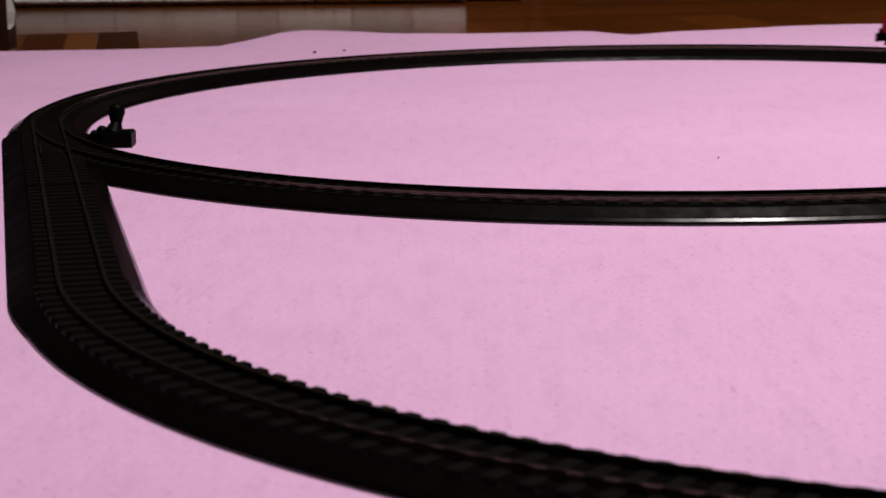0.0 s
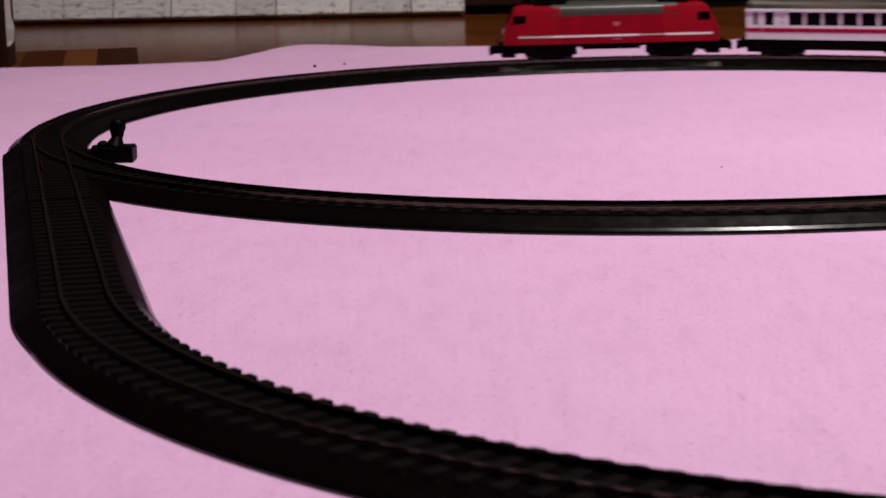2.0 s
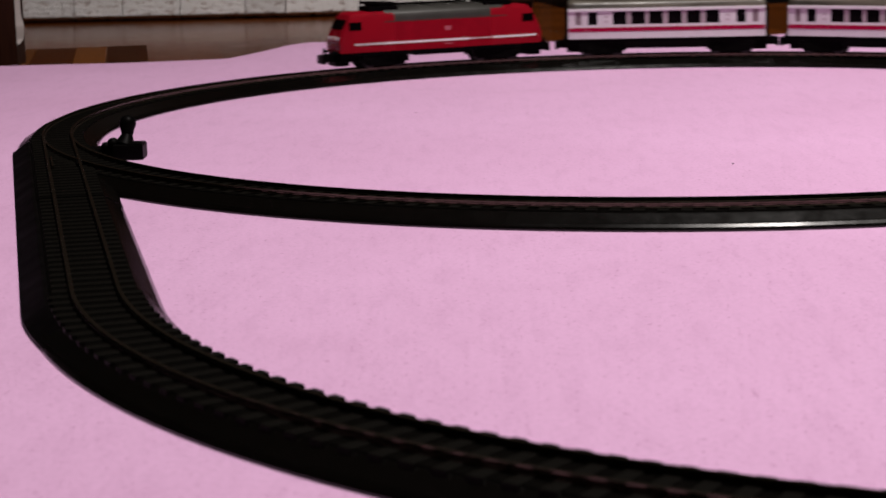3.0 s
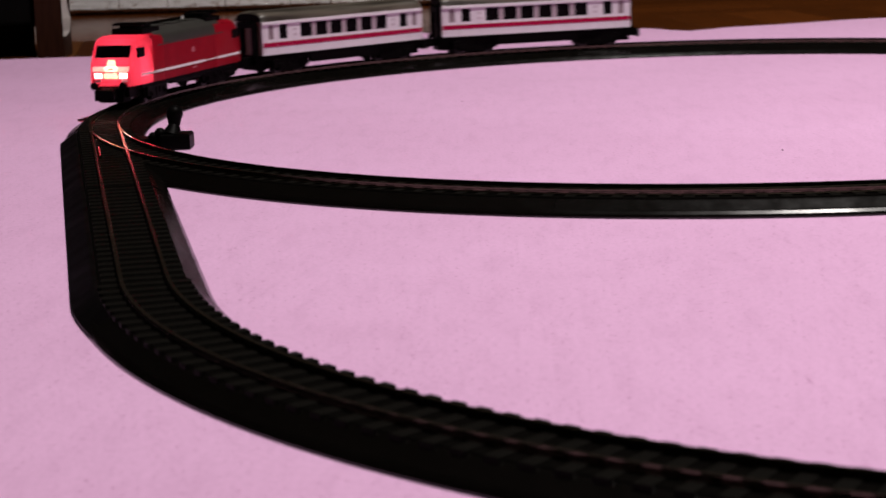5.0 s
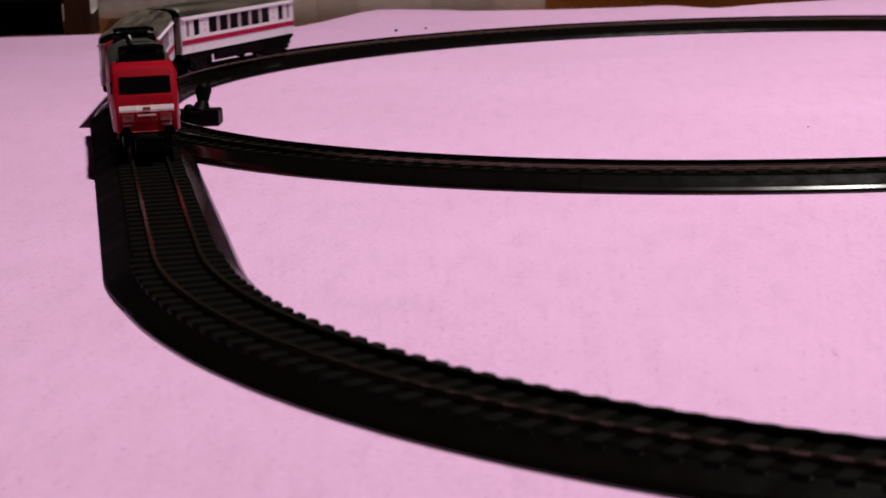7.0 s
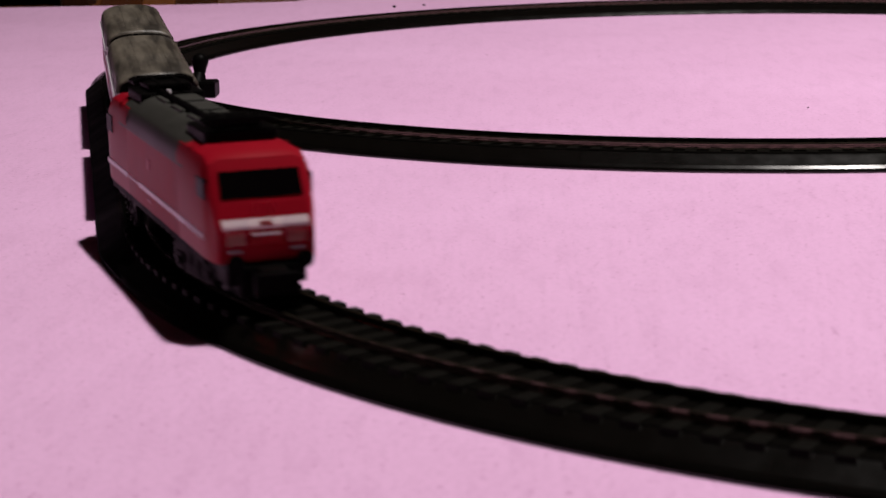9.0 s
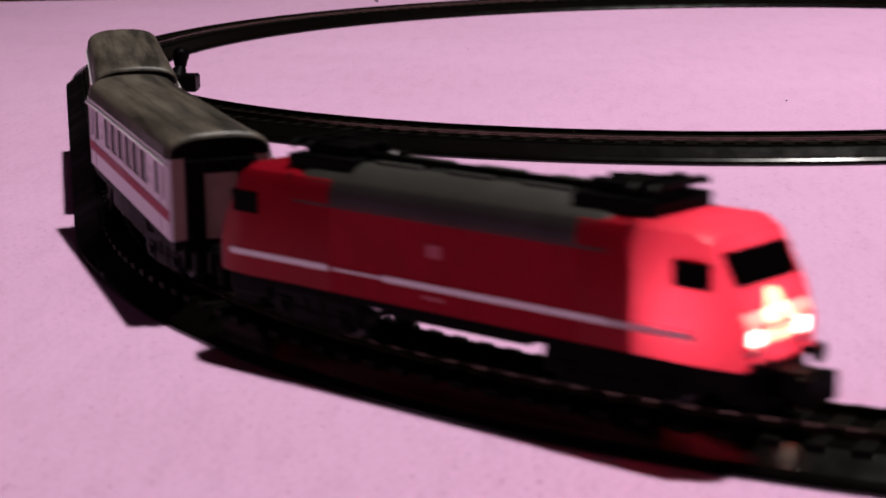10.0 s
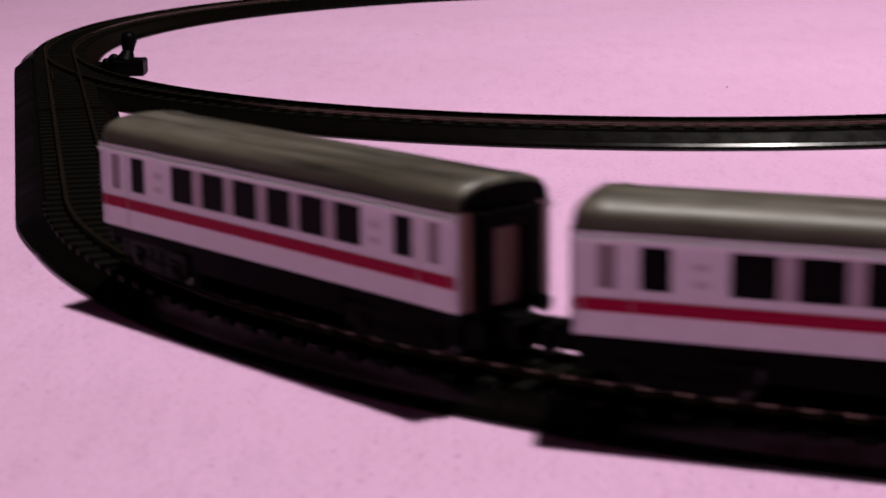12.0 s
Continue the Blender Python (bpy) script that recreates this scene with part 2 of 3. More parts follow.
# ---- the room ----
def slab(name, x0, x1, y0, y1, z0, z1, material, label=""):
    return tagged(part(name, boxed(x0, x1, y0, y1, z0, z1), material), label, kind="structure")


slab("floor", -2.2, 2.4, -1.6, 4.0, -0.12, -0.016, PARQUET, "varnished brown parquet floor")
# Unseen ceiling and walls, added dark to keep bounced light low.
slab("ceiling", -2.2, 2.4, -1.6, 4.0, 2.4, 2.5, DARKENED_PLASTER, "unseen ceiling darkened to cut bounced light")
slab("wall_north", -2.2, 2.4, 4.0, 4.1, -0.12, 2.5, WALLWOOD, "unseen dark wall added behind the furniture")
slab("wall_south", -2.2, 2.4, -1.7, -1.6, -0.12, 2.5, DARKENED_PLASTER, "unseen wall darkened to cut bounced light")
slab("wall_east", 2.4, 2.5, -1.6, 4.0, -0.12, 2.5, DARKENED_PLASTER, "unseen wall darkened to cut bounced light")
slab("wall_west", -2.3, -2.2, -1.6, 4.0, -0.12, 2.5, DARKENED_PLASTER, "unseen wall darkened to cut bounced light")


def cloth():
    """Sheet with an uneven far hem and shallow wrinkles."""
    bm = bmesh.new()
    nx, ny = 150, 170
    x0, x1, y0 = -1.0, 1.3, -0.35
    rows = []
    for j in range(ny + 1):
        row = []
        for i in range(nx + 1):
            x = x0 + (x1 - x0) * i / nx
            far = hem(x)
            v = j / ny
            y = y0 + (far - y0) * v
            z = 0.0
            edge = max(0.0, (y - 1.76) / 0.2)
            z += min(1, edge) * 0.004 * (noise.noise(Vector((x * 6, y * 5, 0))) + 0.3)
            z = max(z, -0.004)
            row.append(bm.verts.new((x, y, z)))
        rows.append(row)
    for a, b in zip(rows, rows[1:]):
        for i in range(nx):
            bm.faces.new((a[i], a[i + 1], b[i + 1], b[i]))
    ret = bmesh.ops.extrude_face_region(bm, geom=bm.faces[:])
    for v in ret["geom"]:
        if isinstance(v, bmesh.types.BMVert):
            v.co.z = -0.0155
    ob = part("cloth", bm, CLOTH, smooth=50)
    return tagged(ob, "pink felt cloth spread over the floor", "cloth")


HEM = [(-1.2, 1.78), (-0.45, 1.785), (-0.30, 1.785), (-0.205, 1.797), (-0.18, 1.855), (-0.162, 1.93), (-0.136, 1.962), (-0.09, 1.945), (-0.04, 1.912), (0.03, 1.895), (0.11, 1.905), (0.142, 1.91), (0.178, 1.852), (0.24, 1.885), (0.344, 1.92), (1.4, 1.98)]


def hem(x):
    for (a, p), (b, q) in zip(HEM, HEM[1:]):
        if x <= b:
            u = max(0.0, (x - a) / (b - a))
            u = 0.5 * u + 0.5 * u * u * (3 - 2 * u)
            return p + (q - p) * u
    return HEM[-1][1]


cloth()

def crumb(x, y, size):
    bm = bmesh.new()
    bmesh.ops.create_icosphere(bm, subdivisions=2, radius=size)
    for v in bm.verts:
        v.co *= 1 + 0.3 * noise.noise(v.co * 900)
        v.co.z = v.co.z * 0.6 + size * 0.5
    ob = part("crumb", bm, BLACKWOOD)
    ob.location = (x, y, 0.0)
    return tagged(ob, "tiny dark crumb lying on the pink cloth", "crumb", "crumbs on the cloth")


for cx_, cy_, cs_ in ((-0.109, 1.716, 0.0016), (-0.084, 1.731, 0.0013), (0.147, 1.035, 0.0005), (-0.125, 0.62, 0.0007), (-0.07, 0.52, 0.0006)):
    crumb(cx_, cy_, cs_)

# ---- the railway ----
CX, CY, R = 0.1426, 1.2372, 0.3843      # the ring
TURN, STRAIGHT, R2 = 12.519, 0.4696, 0.3904   # where the siding leaves, its straight, its bend
WB, WT, HB = 0.0241, 0.0158, 0.0071     # bed: half widths at foot and top, height
RAILTOP = 0.0102
LIFT = 0.0041
GAUGE = 0.0165


def along(s):
    """Place and heading of the train's way, s metres past the turnout."""
    a0 = math.pi + radians(TURN)
    if s <= 0:
        a = a0 + s / R
        return Vector((CX + R * math.cos(a), CY + R * math.sin(a), 0)), a + math.pi / 2
    p = Vector((CX + R * math.cos(a0), CY + R * math.sin(a0), 0))
    h = a0 + math.pi / 2
    d = Vector((math.cos(h), math.sin(h), 0))
    if s <= STRAIGHT:
        return p + d * s, h
    c = p + d * STRAIGHT + Vector((-d.y, d.x, 0)) * R2
    b = h - math.pi / 2 + (s - STRAIGHT) / R2
    return c + R2 * Vector((math.cos(b), math.sin(b), 0)), b + math.pi / 2


def local_way(r, s):
    if not r:
        return Vector((s, 0, 0)), 0.0
    return Vector((r * math.sin(s / r), r - r * math.cos(s / r), 0)), s / r


def sweep(r, length, profile, n, s0=0.0):
    rings = []
    for k in range(n + 1):
        p, h = local_way(r, s0 + (length - s0) * k / n)
        left = Vector((-math.sin(h), math.cos(h), 0))
        rings.append([p + left * y + Vector((0, 0, z)) for y, z in profile])
    return loft(bmesh.new(), rings)


RAIL_PROFILE = [(-0.0011, 0), (0.0011, 0), (0.0011, 0.0004), (0.0004, 0.0008), (0.0004, 0.0015), (0.0007, 0.0018), (0.0007, 0.0024), (-0.0007, 0.0024), (-0.0007, 0.0018), (-0.0004, 0.0015), (-0.0004, 0.0008), (-0.0011, 0.0004)]


def bed_profile():
    return [(-WB, 0), (WB, 0), (WB, 0.0008), (0.0234, 0.0019), (0.0221, 0.0031), (0.0205, 0.0039), (WT + 0.0006, HB - 0.0005), (WT - 0.0004, HB), (-WT + 0.0004, HB), (-WT - 0.0006, HB - 0.0005), (-0.0205, 0.0039), (-0.0221, 0.0031), (-0.0234, 0.0019), (-WB, 0.0008)]


# Added black edging: widens the bed and hides the sheen on its outer slope.
EDGING = [(-WB - 0.0021, 0), (-WB + 0.002, 0), (-WT - 0.0004, HB - 0.0002), (-WT - 0.0022, HB - 0.0002), (-WB - 0.0021, 0.0014)]


def sleeper_mesh(half):
    bm = boxed(-0.0025, 0.0025, -half, half, HB - 0.0022, HB + 0.0009, bevel=0.0004)
    return mesh_of("sleeper", bm, SLEEPER)


SLEEPER_SHORT, SLEEPER_LONG = sleeper_mesh(0.0150), sleeper_mesh(0.0168)


def track_section(r, length, label, long_sleepers=False, pitch=0.0100):
    ob = new("track_section")
    n = max(2, int(length / 0.008)) if r else 2
    gap = 0.00005
    part("roadbed", sweep(r, length - gap, bed_profile(), n, gap), ROADBED, ob, smooth=14)
    top = WT - 0.0001
    part("ballast", sweep(r, length - gap, [(-top, HB - 0.0010), (top, HB - 0.0010), (top - 0.0004, HB + 0.0004), (-top + 0.0004, HB + 0.0004)], n, gap), BALLAST, ob, "matte black moulded ballast")
    for side in (-1, 1):
        prof = [(y + side * GAUGE / 2, z + RAILTOP - 0.0024) for y, z in RAIL_PROFILE]
        part("rail", sweep(r, length - gap, prof, n, gap), RAIL, ob)
    count = int(length / pitch)
    for k in range(count):
        p, h = local_way(r, (k + 0.5) * length / count)
        part("sleeper", SLEEPER_LONG if long_sleepers else SLEEPER_SHORT, None, ob, m=Matrix.Translation(p) @ Matrix.Rotation(h, 4, "Z"))
    return tagged(ob, label, "track", "track sections")


def at_way(s):
    p, h = along(s)
    return Matrix.Translation(p) @ Matrix.Rotation(h, 4, "Z")


def lay_track():
    arc = R * math.pi / 6
    ring = track_section(R, arc, "curved black plastic toy track on the cloth")
    for k in range(1, 12):
        a = math.pi + radians(TURN) + k * math.pi / 6
        m = Matrix.Translation((CX + R * math.cos(a), CY + R * math.sin(a), 0)) @ Matrix.Rotation(a + math.pi / 2, 4, "Z")
        if k == 1:
            ring.matrix_basis = m
        else:
            copy_thing(ring, m)
    # the turnout: one bed with a curved and a straight leg
    leg = STRAIGHT - 0.236
    t = track_section(R, arc, "black toy turnout with a hand lever")
    t.name = "turnout"
    tagged(t, "black toy turnout with a hand lever on the cloth", "turnout", "track sections")
    t.matrix_basis = at_way(0)
    part("straight_roadbed", sweep(None, leg - 0.0003, [(y, z + (0.0004 if z > 0 else 0)) for y, z in bed_profile()], 2, 0.0003), ROADBED, t, smooth=14)
    for side in (-1, 1):
        prof = [(y + side * GAUGE / 2, z + RAILTOP - 0.0022) for y, z in RAIL_PROFILE]
        part("rail", sweep(None, leg, prof, 2, 0.0003), RAIL, t)
    for k in range(int(leg / 0.0100)):
        part("sleeper", SLEEPER_SHORT, None, t, m=pose((k + 0.5) * 0.0100, 0, 0.0004))
    part("straight_ballast", sweep(None, leg - 0.0003, [(-WT, HB - 0.0010), (WT, HB - 0.0010), (WT - 0.0004, HB + 0.0008), (-WT + 0.0004, HB + 0.0008)], 2, 0.0003), BALLAST, t, "matte black moulded ballast")
    part("side_skirt", sweep(None, leg - 0.0003, EDGING, 2, 0.0003), BLACK, t)
    # frog and check rails
    part("frog", boxed(0.098, 0.128, 0.0065, 0.0098, HB, RAILTOP - 0.0004, bevel=0.0004), BLACK, t)
    part("check_rail", boxed(0.095, 0.135, -0.0065, -0.0055, HB, RAILTOP), RAIL, t)
    lever_stand(t)
    straight = track_section(None, 0.118, "straight black plastic toy track on the cloth")
    part("side_skirt", sweep(None, 0.1179, EDGING, 2, 0.0001), BLACK, straight)
    straight.matrix_basis = at_way(leg)
    last = copy_thing(straight, at_way(leg + 0.118))
    rings = []
    for k in range(7):
        p, h = local_way(R2, k * 0.012)
        left = Vector((-math.sin(h), math.cos(h), 0))
        thin = 0.0026 * (1 - math.cos(math.pi * k / 6)) / 2
        rings.append([p + left * (y + (thin if k_ in (0, 3, 4) else 0)) + Vector((0.118, 0, z)) for k_, (y, z) in enumerate(EDGING)])
    part("skirt_end", loft(bmesh.new(), rings), BLACK, last)
    bend = track_section(R2, R2 * math.pi / 6, "curved black toy track with ribbed sleeper ends", True)
    bend.matrix_basis = at_way(STRAIGHT)
    for k in range(1, 4):
        copy_thing(bend, at_way(STRAIGHT + k * R2 * math.pi / 6))


def lever_stand(t):
    """The box, weight and arm that throw the points, beside the bed."""
    inv = at_way(0).inverted()
    inv = inv @ pose(-0.0020, 0.031, 0)

    def block(name, x0, x1, y0, y1, z0, z1, bevel=0.0006, mat=BLACK):
        bm = box(bmesh.new(), x0, x1, y0, y1, z0, z1, bevel)
        bmesh.ops.transform(bm, matrix=inv, verts=bm.verts)
        return part(name, bm, mat, t)

    block("lever_plate", -0.217, -0.190, 1.088, 1.104, 0.0005, 0.0060)
    block("lever_box", -0.1915, -0.1742, 1.081, 1.098, 0.0005, 0.0085)
    block("lever_cap", -0.1835, -0.1748, 1.082, 1.097, 0.0083, 0.0092, 0.0005)
    bm = bmesh.new()
    bmesh.ops.create_uvsphere(bm, u_segments=12, v_segments=8, radius=0.0036, matrix=pose(-0.1925, 1.091, 0.0085))
    rod(bm, (-0.1860, 1.092, 0.0075), (-0.1846, 1.094, 0.0130), 0.0060, 12, 0.0032)
    rod(bm, (-0.1846, 1.094, 0.0128), (-0.1846, 1.096, 0.0190), 0.0032, 12, 0.0048)
    bmesh.ops.create_uvsphere(bm, u_segments=12, v_segments=8, radius=0.0049, matrix=pose(-0.1846, 1.097, 0.0193))
    bmesh.ops.create_uvsphere(bm, u_segments=10, v_segments=8, radius=0.0026, matrix=pose(-0.1968, 1.090, 0.0072))
    bmesh.ops.transform(bm, matrix=inv, verts=bm.verts)
    part("lever", bm, BLACK, t, smooth=40)


lay_track()


# ---- vehicles: x ahead, z = 0 at rail top ----
def wheelset(parent, x):
    bm = bmesh.new()
    for side in (-1, 1):
        y = side * GAUGE / 2
        rod(bm, (0, y - side * 0.0012, 0), (0, y + side * 0.0014, 0), 0.0050, 20)
        rod(bm, (0, y - side * 0.0018, 0), (0, y - side * 0.0012, 0), 0.0057, 20)
        for k in range(5):
            a = k * math.tau / 5
            rod(bm, (0.0028 * math.cos(a), y + side * 0.0014, 0.0028 * math.sin(a)), (0.0028 * math.cos(a), y + side * 0.0018, 0.0028 * math.sin(a)), 0.0009, 8)
    rod(bm, (0, -0.009, 0), (0, 0.009, 0), 0.0012, 8)
    return part("wheelset", bm, STEEL, parent, "dark metal wheels on an axle", pose(x, 0, 0.0051), smooth=40)


def bogie(parent, x, base, wide=0.0125):
    bm = bmesh.new()
    for side in (-1, 1):
        y = side * wide
        box(bm, -base / 2 - 0.007, base / 2 + 0.007, y - 0.0010, y + 0.0010, 0.0040, 0.0105, 0.0006)
        box(bm, -base / 2 + 0.003, base / 2 - 0.003, y - 0.0012, y + 0.0012, 0.0015, 0.0060, 0.0006)
        for q in (-1, 1):
            box(bm, q * base / 2 - 0.0032, q * base / 2 + 0.0032, y - 0.0016, y + 0.0016, 0.0022, 0.0078, 0.0006)
            rod(bm, (q * base / 2, y, 0.005), (q * base / 2, y + side * 0.0024, 0.005), 0.0016, 10)
        for q in (-0.3, 0.3):
            rod(bm, (q * base * 0.45, y, 0.0030), (q * base * 0.45, y, 0.0090), 0.0015, 8)
        box(bm, -0.005, 0.005, y - 0.0014, y + 0.0014, 0.002, 0.0052, 0.0004)
    box(bm, -base * 0.3, base * 0.3, -wide, wide, 0.006, 0.0100, 0.0006)
    box(bm, -0.005, 0.005, -0.006, 0.006, 0.0095, 0.0132)
    ob = part("bogie", bm, BLACK, parent, "black moulded bogie frame", pose(x, 0, 0))
    wheelset(ob, -base / 2)
    wheelset(ob, base / 2)
    return ob


def coupler(parent, x, way):
    """Drawgear: a deep pocket under the floor, a shank and a hooked head."""
    bm = bmesh.new()

    def piece(a, b, half, low, high, bevel=0.0005):
        box(bm, min(x + way * a, x + way * b), max(x + way * a, x + way * b), -half, half, low, high, bevel)

    piece(-0.0080, 0.0036, 0.0090, -0.0010, 0.0085, 0.0012)
    piece(0.0030, 0.0118, 0.0042, 0.0022, 0.0086, 0.0008)
    piece(0.0108, 0.0134, 0.0066, 0.0012, 0.0080, 0.0006)
    part("coupler", bm, BLACK, parent)


LOCO_L, LOCO_W = 0.1755, 0.0320
COACH_L, COACH_W = 0.1585, 0.0315


def locomotive():
    ob = new("toy_locomotive")
    h, w = LOCO_L / 2, LOCO_W / 2
    z0, z1 = 0.0095, 0.0405
    cab = 0.046
    # middle of the body, under the grey roof
    rings = [[(x, -w, z0), (x, w, z0), (x, w, 0.0330), (x, w - 0.0025, 0.0350), (x, -w + 0.0025, 0.0350), (x, -w, 0.0330)] for x in (-h + cab, h - cab)]
    part("body", loft(bmesh.new(), rings), RED, ob, "dark red painted side walls")
    for end in (-1, 1):
        def ring(x, top, half, low=z0, cr=0.003):
            return [(end * x, -half, low), (end * x, half, low), (end * x, half, top - cr * 1.6), (end * x, half - cr * 0.5, top - cr * 0.5), (end * x, half - cr * 1.6, top),
                    (end * x, -half + cr * 1.6, top), (end * x, -half + cr * 0.5, top - cr * 0.5), (end * x, -half, top - cr * 1.6)]
        rings = [ring(h - cab, z1, w), ring(h - 0.0130, z1, w), ring(h - 0.0094, z1 - 0.0020, w - 0.0002), ring(h - 0.0026, 0.0262, w - 0.0010, cr=0.0016), ring(h - 0.0012, 0.0220, w - 0.0014, cr=0.0012), ring(h - 0.0002, 0.0200, w - 0.0018, cr=0.0010), ring(h, 0.0165, w - 0.0026, cr=0.0008), ring(h - 0.0006, 0.0120, w - 0.0034, z0 + 0.0005, cr=0.0006)]
        bm = bmesh.new()
        loft(bm, rings, cap=False)
        gone = [f for f in bm.faces if f.calc_center_median().z < 0.0250 and all(v.co.z > 0.0115 and abs(abs(v.co.x) - h) < 0.0036 for v in f.verts) and abs(f.calc_center_median().y) < 0.0001]
        bmesh.ops.delete(bm, geom=gone, context="FACES_ONLY")
        front = [v for v in bm.verts if abs(abs(v.co.x) - (h - 0.0006)) < 1e-6 and v.co.z < 0.0121]
        bm.faces.new(sorted(front, key=lambda v: math.atan2(v.co.z - 0.0108, v.co.y)))
        part("cab", bm, RED_NOSE, ob, "bright red sloping plastic cab", smooth=28)
        # added bulkhead with an opening, lamp board sits in it; leaks light to soften the glow's edge
        bx = end * (h - 0.0300)
        bm = bmesh.new()
        for a in ((-w + 0.0008, -0.0066, z0, z1 - 0.001), (0.0066, w - 0.0008, z0, z1 - 0.001), (-0.0066, 0.0066, 0.0262, z1 - 0.001), (-0.0066, 0.0066, z0, 0.0125)):
            box(bm, bx - 0.0005, bx + 0.0005, *a)
        part("bulkhead", bm, ADDED_BULKHEAD, ob)
        # Unseen black box, added to hold in the bulb's light while it faces inward.
        bm = bmesh.new()
        back = bx - end * 0.0112
        x0, x1 = sorted((back, bx - end * 0.0005))
        for a in ((-0.0086, -0.0078, 0.0105, 0.0292), (0.0078, 0.0086, 0.0105, 0.0292), (-0.0078, 0.0078, 0.0284, 0.0292), (-0.0078, 0.0078, 0.0105, 0.0113)):
            box(bm, x0, x1, *a)
        box(bm, min(back, back - end * 0.0008), max(back, back - end * 0.0008), -0.0086, 0.0086, 0.0105, 0.0292)
        part("lamp_housing", bm, BLACK, ob)
        # windscreen, lies on the slope
        slope = math.atan2(0.0068, 0.0123)
        fx, fz = h - 0.0054, 0.0312
        m = pose(end * (fx + 0.00045), 0, fz + 0.0003) @ Matrix.Rotation(0 if end > 0 else math.pi, 4, "Z") @ Matrix.Rotation(slope, 4, "Y").inverted()
        bm = bmesh.new()
        prof = [(0, -0.0122, -0.0042), (0, 0.0122, -0.0042), (0, 0.0120, 0.0042), (0, -0.0120, 0.0042)]
        loft(bm, [[Vector((-0.0012, y, z)) for _, y, z in prof], [Vector((-0.0001, y, z)) for _, y, z in prof]])
        part("windscreen", bm, CAB_GLASS, ob, "black tinted windscreen", m)
        for side in (-1, 1):
            y0, y1 = sorted((side * (w - 0.0010), side * (w + 0.0003)))
            bm = boxed(end * (h - 0.0130) - 0.0052, end * (h - 0.0130) + 0.0052, y0, y1, 0.0270, 0.0332, bevel=0.0003)
            part("cab_window", bm, CAB_GLASS, ob, "small black side window")
            part("headlight", nose_patch(end, h, side * 0.0062, side * 0.0117, 0.0145, 0.0181, 0.0006), LENS, ob, "clear white headlight lens", smooth=60)
            bm = rod(bmesh.new(), (end * (h - 0.002), side * 0.0102, 0.0100), (end * (h + 0.0034), side * 0.0102, 0.0100), 0.0010, 10)
            rod(bm, (end * (h + 0.0034), side * 0.0102, 0.0100), (end * (h + 0.0042), side * 0.0102, 0.0100), 0.0026, 14)
            part("buffer", bm, BLACK, ob)
        for side in (-1, 1):
            part("lower_lamp", nose_patch(end, h, side * 0.0070, side * 0.0115, 0.0122, 0.0133, 0.0005), PILLAR, ob, "small grey lower lamp", smooth=60)
        holes = ((-0.0117, -0.0062), (-0.0050, 0.0050), (0.0062, 0.0117))
        part("lamp_panel", nose_patch(end, h, -0.0124, 0.0124, 0.0118, 0.0190, 0.0, holes), RED_NOSE, ob)
        part("nose_centre", nose_patch(end, h, -0.0050, 0.0050, 0.0145, 0.0181, 0.0), HOT_RED, ob, "red plastic between the headlights, hot glow tinted in")
        part("front_band", nose_patch(end, h, -0.0048, 0.0048, 0.0190, 0.0220, 0.0), BAND_HOT, ob, "middle of the white band, hot glow tinted in")
        for side in (-1, 1):
            part("front_band", nose_patch(end, h, side * 0.0048, side * 0.0129, 0.0190, 0.0220, 0.0), BAND, ob, "white band across the nose")
        # upper nose, with the middle lamp under the windscreen
        def upper(a0, a1, b0, b1):
            bm = bmesh.new()
            bm.faces.new([bm.verts.new((end * (h - 0.0012), a0, 0.0220)), bm.verts.new((end * (h - 0.0012), a1, 0.0220)), bm.verts.new((end * (h - 0.0026), b1, 0.0262)), bm.verts.new((end * (h - 0.0026), b0, 0.0262))])
            return bm
        part("upper_nose", upper(-0.0130, -0.0036, -0.0126, -0.0024), RED_NOSE, ob)
        part("upper_nose", upper(0.0036, 0.0130, 0.0024, 0.0126), RED_NOSE, ob)
        part("middle_lamp", upper(-0.0036, 0.0036, -0.0024, 0.0024), HOT_RED, ob, "red middle lamp under the windscreen")
        mark = boxed(end * (h - 0.0002), end * (h - 0.0002) + end * 0.0003, -0.0018, 0.0018, 0.0198, 0.0212)
        part("front_badge", mark, BADGE, ob)
        part("number_bar", boxed(end * (h - 0.0002), end * (h - 0.0002) + end * 0.0006, -0.0042, 0.0042, 0.0170, 0.0178), PALE, ob)
        bm = boxed(end * (h - 0.0088) - 0.0083, end * (h - 0.0088) + 0.0083, -w + 0.004, w - 0.004, 0.0022, 0.0092, bevel=0.0012)
        part("snow_plough", bm, BLACK, ob)
        coupler(ob, end * (h - 0.002), end)
    # side stripes and badges
    for side in (-1, 1):
        y = side * w
        part("side_stripe", boxed(h - 0.110, h - 0.0365, y - 0.0002, y + 0.00035, 0.0150, 0.0166), STRIPE, ob, "white painted stripe")
        part("side_stripe", boxed(h - 0.0365, h - 0.0120, y - 0.0002, y + 0.00035, 0.0150, 0.0166), PALE, ob, "white painted stripe on the cab")
        part("side_stripe", boxed(-h + 0.0060, -h + 0.045, y - 0.0002, y + 0.00035, 0.0150, 0.0166), STRIPE, ob, "white painted stripe")
        part("side_badge", boxed(-0.0065, -0.0015, y - 0.0002, y + 0.0003, 0.0235, 0.0268), PINKISH, ob, "small pale red side emblem")
        part("number_bar", boxed(-0.008, -0.001, y - 0.0002, y + 0.0003, 0.0125, 0.0134), PINKISH, ob)
